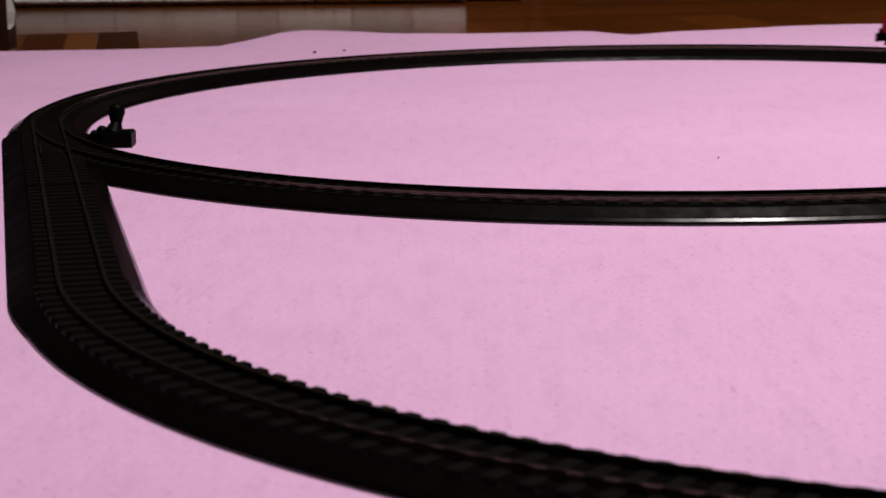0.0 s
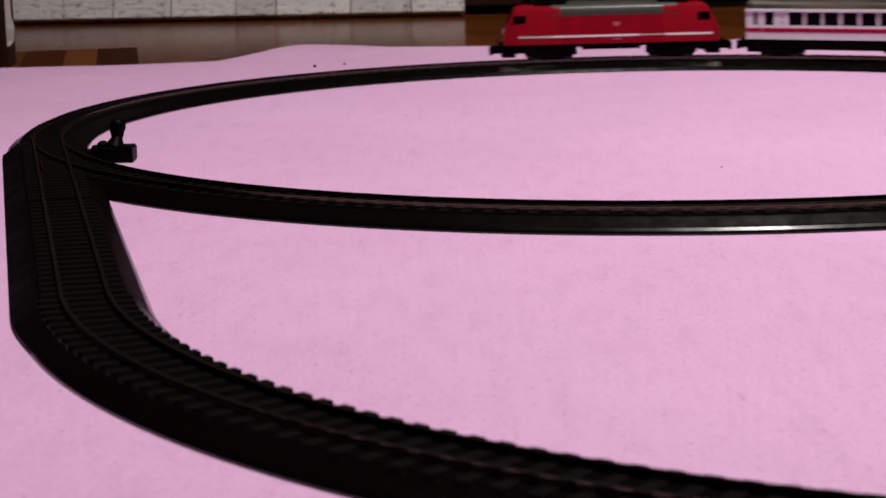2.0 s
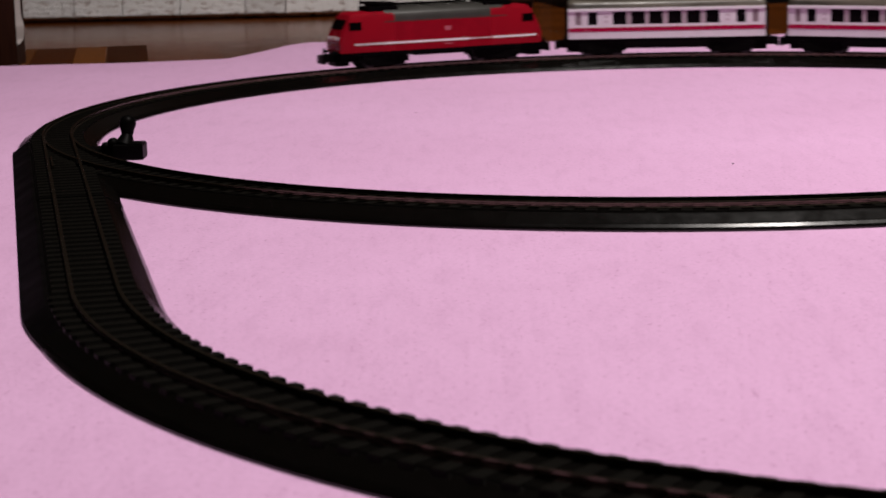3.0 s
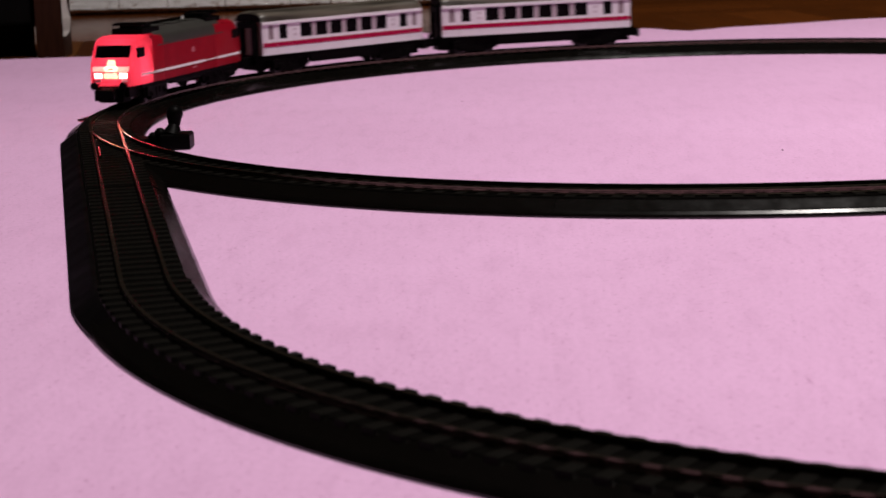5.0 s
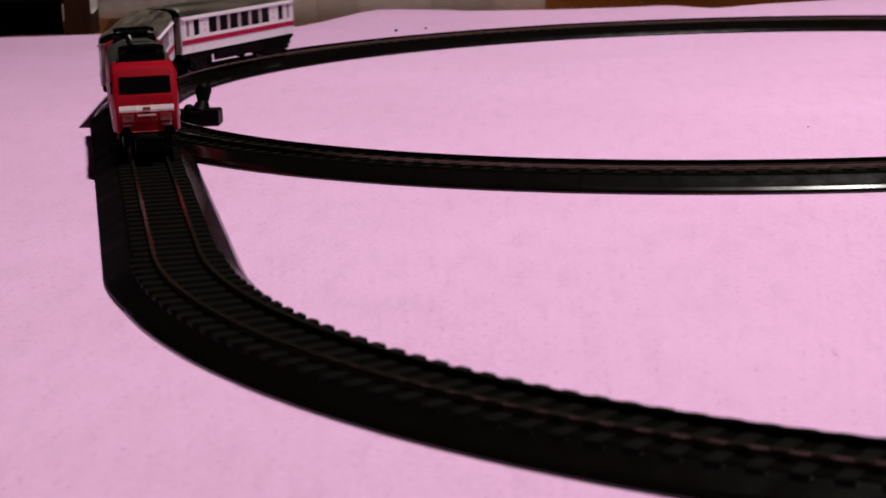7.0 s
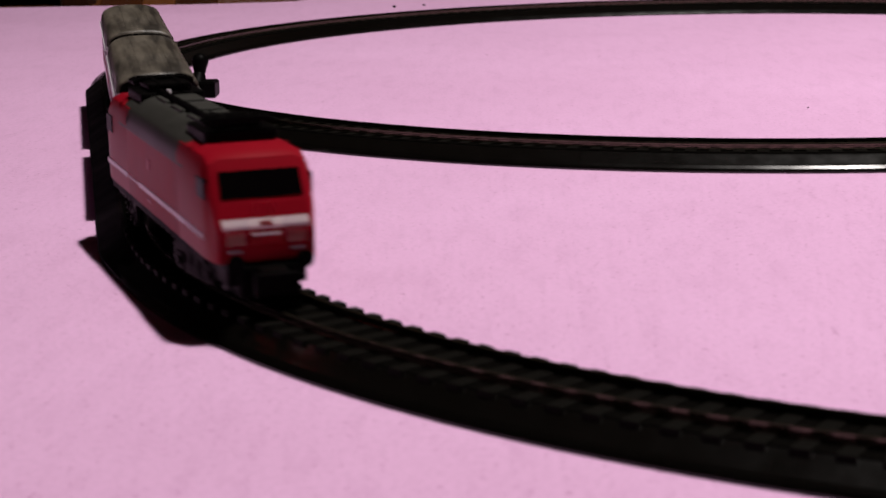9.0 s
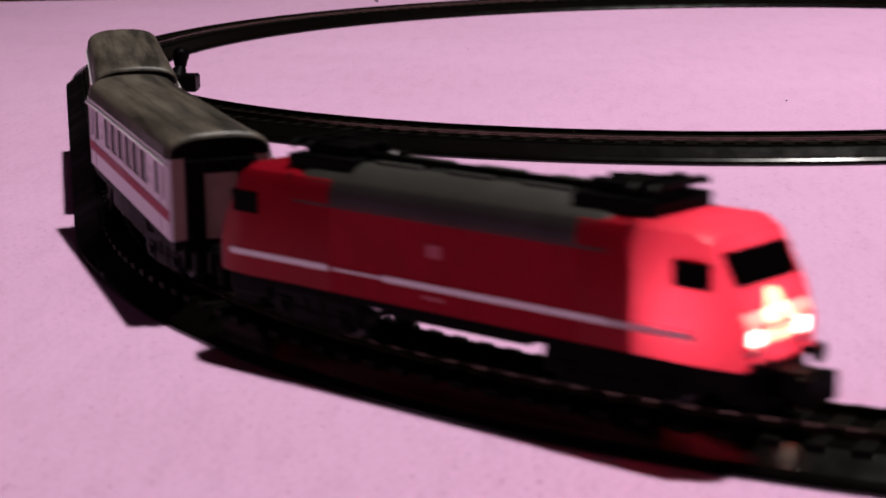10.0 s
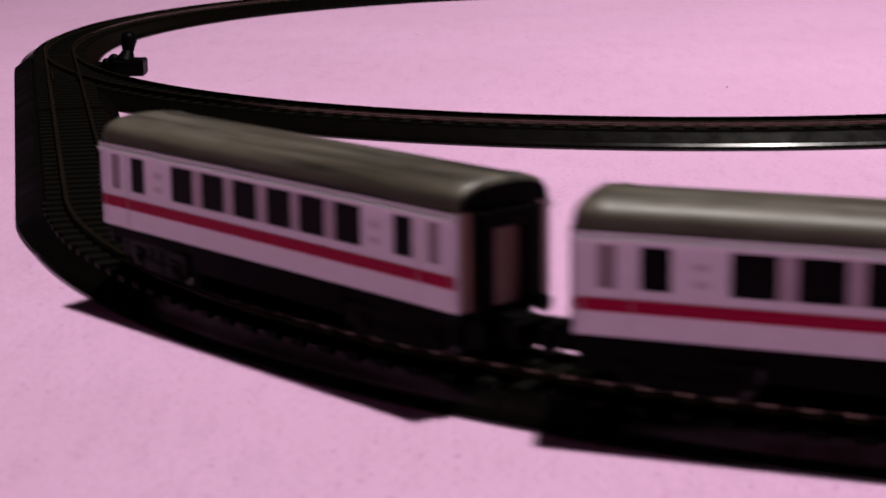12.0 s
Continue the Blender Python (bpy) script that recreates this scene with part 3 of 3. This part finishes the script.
        part("sill", boxed(-h + 0.012, h - 0.012, y - 0.0014 if side > 0 else y + 0.0001, y - 0.0001 if side > 0 else y + 0.0014, 0.0072, 0.0096, bevel=0.0003), DARK, ob, "dark grey lower sill")
        part("side_stripe", boxed(-h + 0.047, h - 0.110, y - 0.0002, y + 0.00035, 0.0155, 0.0161), STRIPE, ob, "thin white painted line")
    # roof: long grey fairing with sloping flanks
    r0, r1 = -h + 0.032, h - 0.037
    half = [(w + 0.0001, 0.0322), (w - 0.0003, 0.0350), (w - 0.0012, 0.0384), (w - 0.0020, 0.0394), (w - 0.0066, 0.0424), (w - 0.0092, 0.0432)]
    rings = []
    for x, d in ((r0, 0.0014), (r0 + 0.0016, 0.0004), (r0 + 0.004, 0), (r1 - 0.004, 0), (r1 - 0.0016, 0.0004), (r1, 0.0014)):
        rings.append([(x, y - d * (z - 0.0328) * 60, z - d * (z - 0.0328) * 90) for y, z in half] + [(x, -y + d * (z - 0.0328) * 60, z - d * (z - 0.0328) * 90) for y, z in half[::-1]])
    part("roof", loft(bmesh.new(), rings), ROOF_RED, ob, "grey-green roof fairing", smooth=30)
    part("roof_cable", rod(rod(bmesh.new(), (r0, -0.004, 0.0447), (r1, -0.004, 0.0447), 0.0011, 8), (r0, -0.004, 0.0447), (r0 + 0.003, -0.004, 0.0425), 0.0011, 8), BLACK, ob)
    part("insulator", rod(bmesh.new(), (-0.030, -0.003, 0.0428), (-0.030, -0.003, 0.0462), 0.0011, 10, 0.0008), STRIPE, ob, "small white post on the roof")
    for k in range(3):
        x = -0.025 + k * 0.025
        part("roof_hatch", boxed(x - 0.008, x + 0.008, -0.007, 0.007, 0.0428, 0.0440, bevel=0.0005), ROOF_RED, ob)
    for x, way in ((h - 0.039, 1), (-h + 0.038, -1)):
        pantograph(ob, x, way)
    part("underframe", boxed(-h + 0.018, h - 0.018, -0.0115, 0.0115, 0.0070, 0.0100, bevel=0.0006), BLACK, ob)
    part("equipment_box", boxed(-0.024, 0.024, -0.0125, 0.0125, 0.0046, 0.0085, bevel=0.0010), BLACK, ob)
    fb, rb = bogie(ob, 0.050, 0.027), bogie(ob, -0.050, 0.027)
    # the flasher: an added board that blinks by turning its lit face out and away
    bm = boxed(-0.0004, 0.0004, -0.0062, 0.0062, -0.0062, 0.0062)
    board = part("flasher_board", bm, BLACK, ob, "added turning board that makes the nose lamps blink", pose(h - 0.0300, 0, 0.0200))
    bm = rod(bmesh.new(), (0.0050, 0, 0), (0.0066, 0, 0), 0.0032, 16, 0.0024)
    part("bulb_stem", rod(bmesh.new(), (0.0004, 0, 0), (0.0050, 0, 0), 0.0028, 12, 0.0034), BLACK, board)
    part("flasher_bulb", bm, BULB, board, "glowing warm white bulb")
    lift_body(ob, LIFT - 0.0007)
    tagged(ob, "red toy electric locomotive with grey roof", "locomotive")
    return ob, (fb, rb), board


def nose_patch(end, h, y0, y1, z0, z1, bulge, holes=()):
    """Thin moulded cover over an opening in the nose, with holes for its lamps."""
    def depth(z):
        if z > 0.0200:
            return -0.0002 - 0.0010 * (z - 0.0200) / 0.0020
        if z > 0.0165:
            return -0.0002 * (z - 0.0165) / 0.0035
        return -0.0006 * (0.0165 - z) / 0.0045
    rings = []
    for i in range(7):
        u = i / 6
        row = []
        for k in range(7):
            v = k / 6
            z = z0 + (z1 - z0) * v
            rise = bulge * (1 - (2 * u - 1) ** 4) * (1 - (2 * v - 1) ** 4)
            row.append((end * (h + depth(z) + rise), y0 + (y1 - y0) * u, z))
        rings.append(row)
    if not holes:
        return loft(bmesh.new(), rings, cap=False, closed=False)
    bm = bmesh.new()
    ys = sorted({y0, y1, *(y for pair in holes for y in pair)})
    zs = (z0, 0.0145, 0.0181, z1)
    grid = [[bm.verts.new((end * (h + depth(z)), y, z)) for z in zs] for y in ys]
    for i in range(len(ys) - 1):
        for k in range(3):
            if k == 1 and any(abs(a - ys[i]) < 1e-6 for a, _ in holes):
                continue
            bm.faces.new((grid[i][k], grid[i + 1][k], grid[i + 1][k + 1], grid[i][k + 1]))
    return bm


def lift_body(ob, rise=LIFT):
    for c in ob.children:
        if not c.name.startswith("bogie"):
            c.location.z += rise


def pantograph(ob, x, way):
    bm = bmesh.new()
    z = 0.0432
    box(bm, x - 0.0125, x + 0.0125, -0.0112, 0.0112, 0.0400, z + 0.0010, 0.0008)
    for a in (-1, 1):
        for b in (-1, 1):
            rod(bm, (x + a * 0.008, b * 0.006, z), (x + a * 0.008, b * 0.006, z + 0.0020), 0.0012, 8)
    for b in (-1, 1):
        rod(bm, (x + way * 0.008, b * 0.0045, z + 0.0020), (x - way * 0.012, b * 0.0035, z + 0.0028), 0.0011, 8)
        rod(bm, (x - way * 0.012, b * 0.0035, z + 0.0028), (x + way * 0.010, b * 0.004, z + 0.0040), 0.0010, 8)
    box(bm, x - 0.0085, x + 0.0085, -0.0075, 0.0075, z + 0.0004, z + 0.0038, 0.0010)
    for d in (-0.0030, 0.0030):
        box(bm, x + way * 0.008 + d - 0.0009, x + way * 0.008 + d + 0.0014, -0.0085, 0.0085, z + 0.0030, z + 0.0048, 0.0003)
        for b in (-1, 1):
            rod(bm, (x + way * 0.008 + d, b * 0.0085, z + 0.0040), (x + way * 0.008 + d, b * 0.0108, z + 0.0030), 0.0009, 8)
    part("pantograph", bm, BLACK, ob, "black folded pantograph")


def coach():
    ob = new("toy_coach")
    h, w = COACH_L / 2, COACH_W / 2
    z0, z1 = 0.0100, 0.0345
    t = 0.0012
    windows = [(0.05, 0.030, 1), (0.123, 0.047, 0), (0.266, 0.069, 0), (0.362, 0.069, 0), (0.457, 0.069, 0), (0.553, 0.069, 0), (0.643, 0.069, 0), (0.738, 0.069, 0), (0.875, 0.047, 0), (0.948, 0.030, 1)]
    wz0, wz1 = 0.0213, 0.0316
    for side in (-1, 1):
        # wall in strips round its window openings
        bm = bmesh.new()
        y0, y1 = sorted((side * w, side * (w - t)))
        box(bm, -h, h, y0, y1, z0, wz0)
        box(bm, -h, h, y0, y1, wz1, z1)
        x = -h
        for n, (f, wd, _) in enumerate(windows):
            a, b = -h + (f - wd / 2) * COACH_L, -h + (f + wd / 2) * COACH_L
            if 3 <= n <= 7:
                part("pillar", boxed(x, a, y0 if side < 0 else y0 + 0.0002, y1 if side > 0 else y1 - 0.0002, wz0, wz1), PILLAR, ob)
            else:
                box(bm, x, a, y0, y1, wz0, wz1)
            x = b
        box(bm, x, h, y0, y1, wz0, wz1)
        part("side_wall", bm, WHITE, ob, "white painted coach side")
        for f, wd, frosted in windows:
            a, b = -h + (f - wd / 2) * COACH_L, -h + (f + wd / 2) * COACH_L
            q = side * (w - 0.0007)
            part("window", boxed(a, b, q - 0.0003, q + 0.0003, wz0, wz1), GREYWIN if frosted else GLASS_DARK, ob, "frosted grey window" if frosted else "black tinted window")
        y = side * w
        part("red_stripe", boxed(-h + 0.0004, h - 0.0004, y - 0.0002, y + 0.0003, 0.0158, 0.0190), CRIMSON, ob, "crimson painted stripe")
        part("gutter", boxed(-h, h, *sorted((y - side * 0.0002, y + side * 0.0011)), z1 - 0.0021, z1 - 0.0014), WHITE, ob)
        part("eaves_band", boxed(-h, h, y - 0.0002, y + 0.0002, z1 - 0.0014, z1), WHITE, ob)
        for f in (0.19, 0.806):
            xx = -h + f * COACH_L
            for q in (0.0228, 0.0268):
                part("door_marking", boxed(xx - 0.0019, xx + 0.0019, y - 0.0002, y + 0.0002, q, q + 0.0017), FADED, ob, "small grey printed bar")
        for e in (-1, 1):
            for xx in (0.0022, 0.0138):
                part("door_seam", boxed(e * (h - xx) - 0.0002, e * (h - xx) + 0.0002, y - 0.0002, y + 0.0003, z0 + 0.001, z1 - 0.002), FADED, ob)
        part("solebar", boxed(-h + 0.002, h - 0.002, y - 0.0030 if side > 0 else y + 0.0012, y - 0.0012 if side > 0 else y + 0.0030, 0.0062, z0 - 0.0002, bevel=0.0004), DARK, ob, "dark solebar under the side")
        part("skirt", boxed(-h + 0.045, h - 0.045, y - 0.003 if side > 0 else y + 0.0006, y - 0.0006 if side > 0 else y + 0.003, 0.0018, z0 - 0.0002, bevel=0.0005), DARK, ob, "dark underfloor skirt")
    rings = []
    for x, d in ((-h, 0.0010), (-h + 0.0010, 0), (-h + 0.0040, -0.0001), (-h + 0.0048, -0.0003), (-h + 0.0060, -0.0003), (-h + 0.0068, 0), (h - 0.0068, 0), (h - 0.0060, -0.0003), (h - 0.0048, -0.0003), (h - 0.0040, -0.0001), (h - 0.0010, 0), (h, 0.0010)):
        ring = [(x, -w - 0.0002 + d * 0.4, z1), (x, w + 0.0002 - d * 0.4, z1)]
        for k in range(13):
            a = math.pi * k / 12
            c, sn = math.cos(a), math.sin(a)
            ring.append((x, (w - d * 0.6) * math.copysign(abs(c) ** 0.72, c), z1 + 0.0003 + (0.0070 - d) * sn ** 0.8))
        rings.append(ring)
    part("roof", loft(bmesh.new(), rings), ROOF, ob, "dark grey rounded roof", smooth=50)
    for e in (-1, 1):
        ends = []
        for x in (h - 0.0004, h + 0.0007):
            ends.append([(e * x, w * 0.93 * math.copysign(abs(math.cos(math.pi * k / 12)) ** 0.72, math.cos(math.pi * k / 12)), z1 + 0.0002 + 0.0056 * math.sin(math.pi * k / 12) ** 0.8) for k in range(13)])
        part("roof_end", loft(bmesh.new(), ends), BLACK, ob, "black roof end plate")
    for b in (-0.006, 0.006):
        part("roof_rib", rod(bmesh.new(), (-h + 0.003, b, z1 + 0.0068), (h - 0.003, b, z1 + 0.0068), 0.0004, 6), ROOF, ob)
    part("floor", boxed(-h + 0.0012, h - 0.0012, -w + 0.0014, w - 0.0014, z0 - 0.0012, z0 + 0.0010), DARK, ob)
    part("interior", boxed(-h + 0.004, h - 0.004, -w + 0.004, w - 0.004, z0 + 0.001, z1 - 0.001), BLACK, ob)
    for e in (-1, 1):
        x0, x1 = sorted((e * (h - 0.0012), e * h))
        part("end_wall", boxed(x0, x1, -w + 0.0012, -0.0108, z0, z1), TAN, ob, "tan plastic end wall")
        part("end_wall", boxed(x0, x1, 0.0108, w - 0.0012, z0, z1), TAN, ob, "tan plastic end wall")
        x0, x1 = sorted((e * (h - 0.0012), e * (h + 0.0026)))
        bm = bmesh.new()
        box(bm, x0, x1, -0.0108, -0.0053, z0, z1 - 0.0004, 0.0006)
        box(bm, x0, x1, 0.0053, 0.0108, z0, z1 - 0.0004, 0.0006)
        box(bm, x0, x1, -0.0053, 0.0053, z1 - 0.0046, z1 - 0.0004, 0.0006)
        part("gangway", bm, BLACK, ob, "black rubber gangway frame")
        x0, x1 = sorted((e * (h - 0.0012), e * (h - 0.0002)))
        part("end_door", boxed(x0, x1, -0.0053, 0.0053, z0, z1 - 0.0046), TAN, ob, "tan gangway door")
        for side in (-1, 1):
            bm = rod(bmesh.new(), (e * h, side * 0.0102, 0.0092), (e * (h + 0.0034), side * 0.0102, 0.0092), 0.0010, 8)
            rod(bm, (e * (h + 0.0034), side * 0.0102, 0.0092), (e * (h + 0.0041), side * 0.0102, 0.0092), 0.0024, 12)
            part("buffer", bm, BLACK, ob)
        part("buffer_beam", boxed(min(e * (h - 0.004), e * h), max(e * (h - 0.004), e * h), -w + 0.001, w - 0.001, 0.0072, z0 - 0.0001), BLACK, ob)
        coupler(ob, e * (h - 0.002), e)
    part("battery_box", boxed(-0.018, 0.010, -0.0125, 0.0125, 0.0036, 0.0090, bevel=0.0008), BLACK, ob)
    fb, rb = bogie(ob, 0.053, 0.024), bogie(ob, -0.053, 0.024)
    lift_body(ob)
    return tagged(ob, "white toy passenger coach with a crimson stripe", "coach", "coaches of the train")


# ---- dark furniture past the hem, and a black box for its shadow ----
def furniture():
    leg = new("furniture_leg")
    leg.location = (-0.4455, 1.995, -0.016)
    bm = bmesh.new()
    loft(bm, [[(-0.0135, -0.02, z), (0.0135, -0.02, z), (0.0135, 0.02, z), (-0.0135, 0.02, z)] for z in (0, 0.03, 0.35)])
    part("post", bm, WALLWOOD, leg, "dark reddish wooden post")
    bm = bmesh.new()
    loft(bm, [[(0.0135, y0, z), (0.0135 + q, y0, z), (0.0135 + q * 0.9, y0 + 0.002, z), (0.0135, y0 + 0.002, z)] for z, q, y0 in ((0.022, 0.003, -0.019), (0.027, 0.007, -0.018), (0.040, 0.0085, -0.019), (0.052, 0.0055, -0.018), (0.3, 0.005, -0.019))])
    part("paper_strip", bm, PAPER, leg, "torn white paper strip")
    tagged(leg, "dark wooden furniture leg with a torn paper strip", "furniture leg")
    # Made-up black box that stands for the shadow left of the post.
    side = new("cabinet")
    side.location = (-0.463, 2.0, -0.016)
    side.rotation_euler.z = radians(15)
    part("carcass", boxed(-0.55, -0.001, 0.0, 0.45, 0.03, 0.6, bevel=0.003), BLACKWOOD, side)
    part("plinth", boxed(-0.545, -0.003, 0.004, 0.44, 0, 0.03), BLACKWOOD, side)
    part("door", boxed(-0.548, -0.002, -0.016, 0, 0.034, 0.595, bevel=0.003), BLACKWOOD, side)
    tagged(side, "black box in place of the shadow under the furniture", "cabinet")
    chest = new("dark_cabinet")
    chest.location = (0.66, 2.66, -0.016)
    part("carcass", boxed(-0.50, 0.6, 0, 0.4, 0.02, 0.7, bevel=0.004), BLACKWOOD, chest)
    for k in range(3):
        part("door", boxed(-0.495 + k * 0.365, -0.135 + k * 0.365, -0.018, 0, 0.06, 0.68, bevel=0.004), BLACKWOOD, chest)
        part("handle", rod(bmesh.new(), (-0.16 + k * 0.365, -0.028, 0.3), (-0.16 + k * 0.365, -0.028, 0.4), 0.004, 10), BLACKWOOD, chest)
    part("plinth", boxed(-0.48, 0.58, 0.01, 0.3, 0, 0.02), BLACKWOOD, chest)
    tagged(chest, "black lacquered cabinet standing on the parquet", "cabinet")
    bed = new("bed_base")
    bed.location = (-0.59, 2.64, -0.016)
    bed.rotation_euler.z = radians(-4)
    for a, c in ((-0.10, 0.0), (0.0, 0.09), (0.09, 0.157), (0.157, 0.235), (0.235, 0.322), (0.322, 0.376), (0.376, 0.475), (0.475, 0.555), (0.555, 0.626)):
        part("board", boxed(a + 0.0006, c - 0.0006, 0, 0.016, 0.010, 0.044, bevel=0.0012), SILVER, bed, m=pose(0, 0, 0, -24, 0, 0))
    part("rail", boxed(-0.12, 0.70, 0.036, 0.5, 0.0145, 0.20), WALLWOOD, bed)
    for x in (-0.11, 0.29, 0.67):
        part("foot", boxed(x, x + 0.03, 0.12, 0.15, 0.0, 0.0147), WALLWOOD, bed)
    tagged(bed, "low bed base with worn silvery boards, glints painted in", "bed base")


furniture()


def parquet():
    """Strips of the floor past the hem: pale and dark ones in turn by the cloth, cross-laid boards beyond."""
    floor = bpy.data.objects["floor"]

    def strip_mesh(wide, long, material):
        return mesh_of("parquet_strip", boxed(-wide / 2 + 0.0003, wide / 2 - 0.0003, -long / 2 + 0.0003, long / 2 - 0.0003, -0.004, 0.0008, bevel=0.0003), material)

    pale, dark = strip_mesh(0.033, 0.52, PARQUET_PALE), strip_mesh(0.0435, 0.52, PARQUET_DARK)
    lay = pose(-0.3726, 1.94, -0.016, 0, 0, 9)
    for k in range(7):
        x = -0.4590 + k * 0.0765
        part("parquet_strip", pale, None, floor, m=lay @ pose(x + 0.0165, 0, 0))
        part("parquet_strip", dark, None, floor, m=lay @ pose(x + 0.05475, 0, 0))
    plain_strip = strip_mesh(0.0765, 0.52, PARQUET)
    for k in range(7, 24):
        part("parquet_strip", plain_strip, None, floor, m=lay @ pose(-0.4590 + (k + 0.5) * 0.0765, 0, 0))
    cross = strip_mesh(0.066, 0.42, PARQUET)
    for j in range(15):
        for i in range(6):
            part("parquet_strip", cross, None, floor, m=lay @ pose(-0.42 + i * 0.42 + (j % 3) * 0.14, 0.293 + j * 0.066, 0, 0, 0, 90))


loco, loco_bogies, flasher = locomotive()
first = coach()
second = copy_thing(first, pose(0, 0, 0))
parquet()

# ---- the train's run ----
GAP = 0.0245
# seconds, metres of the locomotive's nose past the turnout
RUN = [(0.0, -0.912), (2.5, -0.518), (3.2, -0.408), (5.0, -0.106), (7.0, 0.237), (7.7, 0.369), (9.3, 0.674), (9.5, 0.711), (10.5, 0.889), (11.0, 0.966), (12.0, 1.135)]


def nose(t):
    k = max(i for i in range(len(RUN) - 1) if RUN[i][0] <= t + 1e-9)
    def slope(i):
        a, b = max(i - 1, 0), min(i + 1, len(RUN) - 1)
        return (RUN[b][1] - RUN[a][1]) / (RUN[b][0] - RUN[a][0])
    (t0, p0), (t1, p1) = RUN[k], RUN[k + 1]
    d = t1 - t0
    u = (t - t0) / d
    return (2 * u**3 - 3 * u**2 + 1) * p0 + (u**3 - 2 * u**2 + u) * d * slope(k) + (3 * u**2 - 2 * u**3) * p1 + (u**3 - u**2) * d * slope(k + 1)


def vehicle_pose(centre, reach):
    a, b = along(centre - reach)[0], along(centre + reach)[0]
    m = (a + b) / 2
    h = math.atan2(b.y - a.y, b.x - a.x)
    return pose(m.x, m.y, RAILTOP, 0, 0, math.degrees(h)), h


FLASHES = [(0.48, 0.73), (1.02, 1.28), (1.60, 1.84), (2.06, 2.30), (2.64, 2.90), (3.16, 3.42), (3.72, 3.97), (4.27, 4.52), (4.83, 5.06), (5.41, 5.64), (5.95, 6.24), (6.60, 6.75), (7.06, 7.30), (7.60, 7.81), (8.11, 8.36), (8.66, 8.91), (9.22, 9.50), (9.76, 10.06), (10.30, 10.56), (10.84, 11.10), (11.40, 11.66)]


def motions():
    ticks = [k / 30 for k in range(0, 361)]
    tenths = [k / 10 for k in range(0, 121)]
    behind = 0.0
    for thing, length, reach in ((loco, LOCO_L, 0.050), (first, COACH_L, 0.053), (second, COACH_L, 0.053)):
        offset = behind + length / 2
        behind += length + GAP + (0.0028 if thing == loco else 0)
        walk(thing, [(t, vehicle_pose(nose(t) - offset, reach)[0]) for t in tenths])
        bogies = [c for c in thing.children if c.name.startswith("bogie")]
        for b in bogies:
            way = 1 if b.location.x > 0 else -1
            rows = []
            for t in tenths:
                c = nose(t) - offset
                turn = math.degrees(along(c + way * reach)[1] - vehicle_pose(c, reach)[1])
                turn = (turn + 180) % 360 - 180
                rows.append((t, pose(way * reach, 0, 0, 0, 0, turn)))
            walk(b, rows)
            for axle in b.children:
                x = axle.location.x
                walk(axle, [(t, pose(x, 0, 0.0051, 0, math.degrees((nose(t) - nose(0)) / 0.0051) % 360, 0)) for t in ticks])
    # lamp board: lit face ahead while it flashes, else turned inward
    x, z = flasher.location.x, flasher.location.z
    rows = [(0.0, pose(x, 0, z, 0, 0, 180))]
    turned = 180
    for on, off in FLASHES:
        for start in (on, off):
            f0 = round(start * 30)
            for k in range(4):
                rows.append(((f0 - 2 + k) / 30, pose(x, 0, z, 0, 0, turned + 60 * k)))
            turned += 180
    rows.append((12.0, pose(x, 0, z, 0, 0, turned)))
    walk(flasher, rows)


motions()
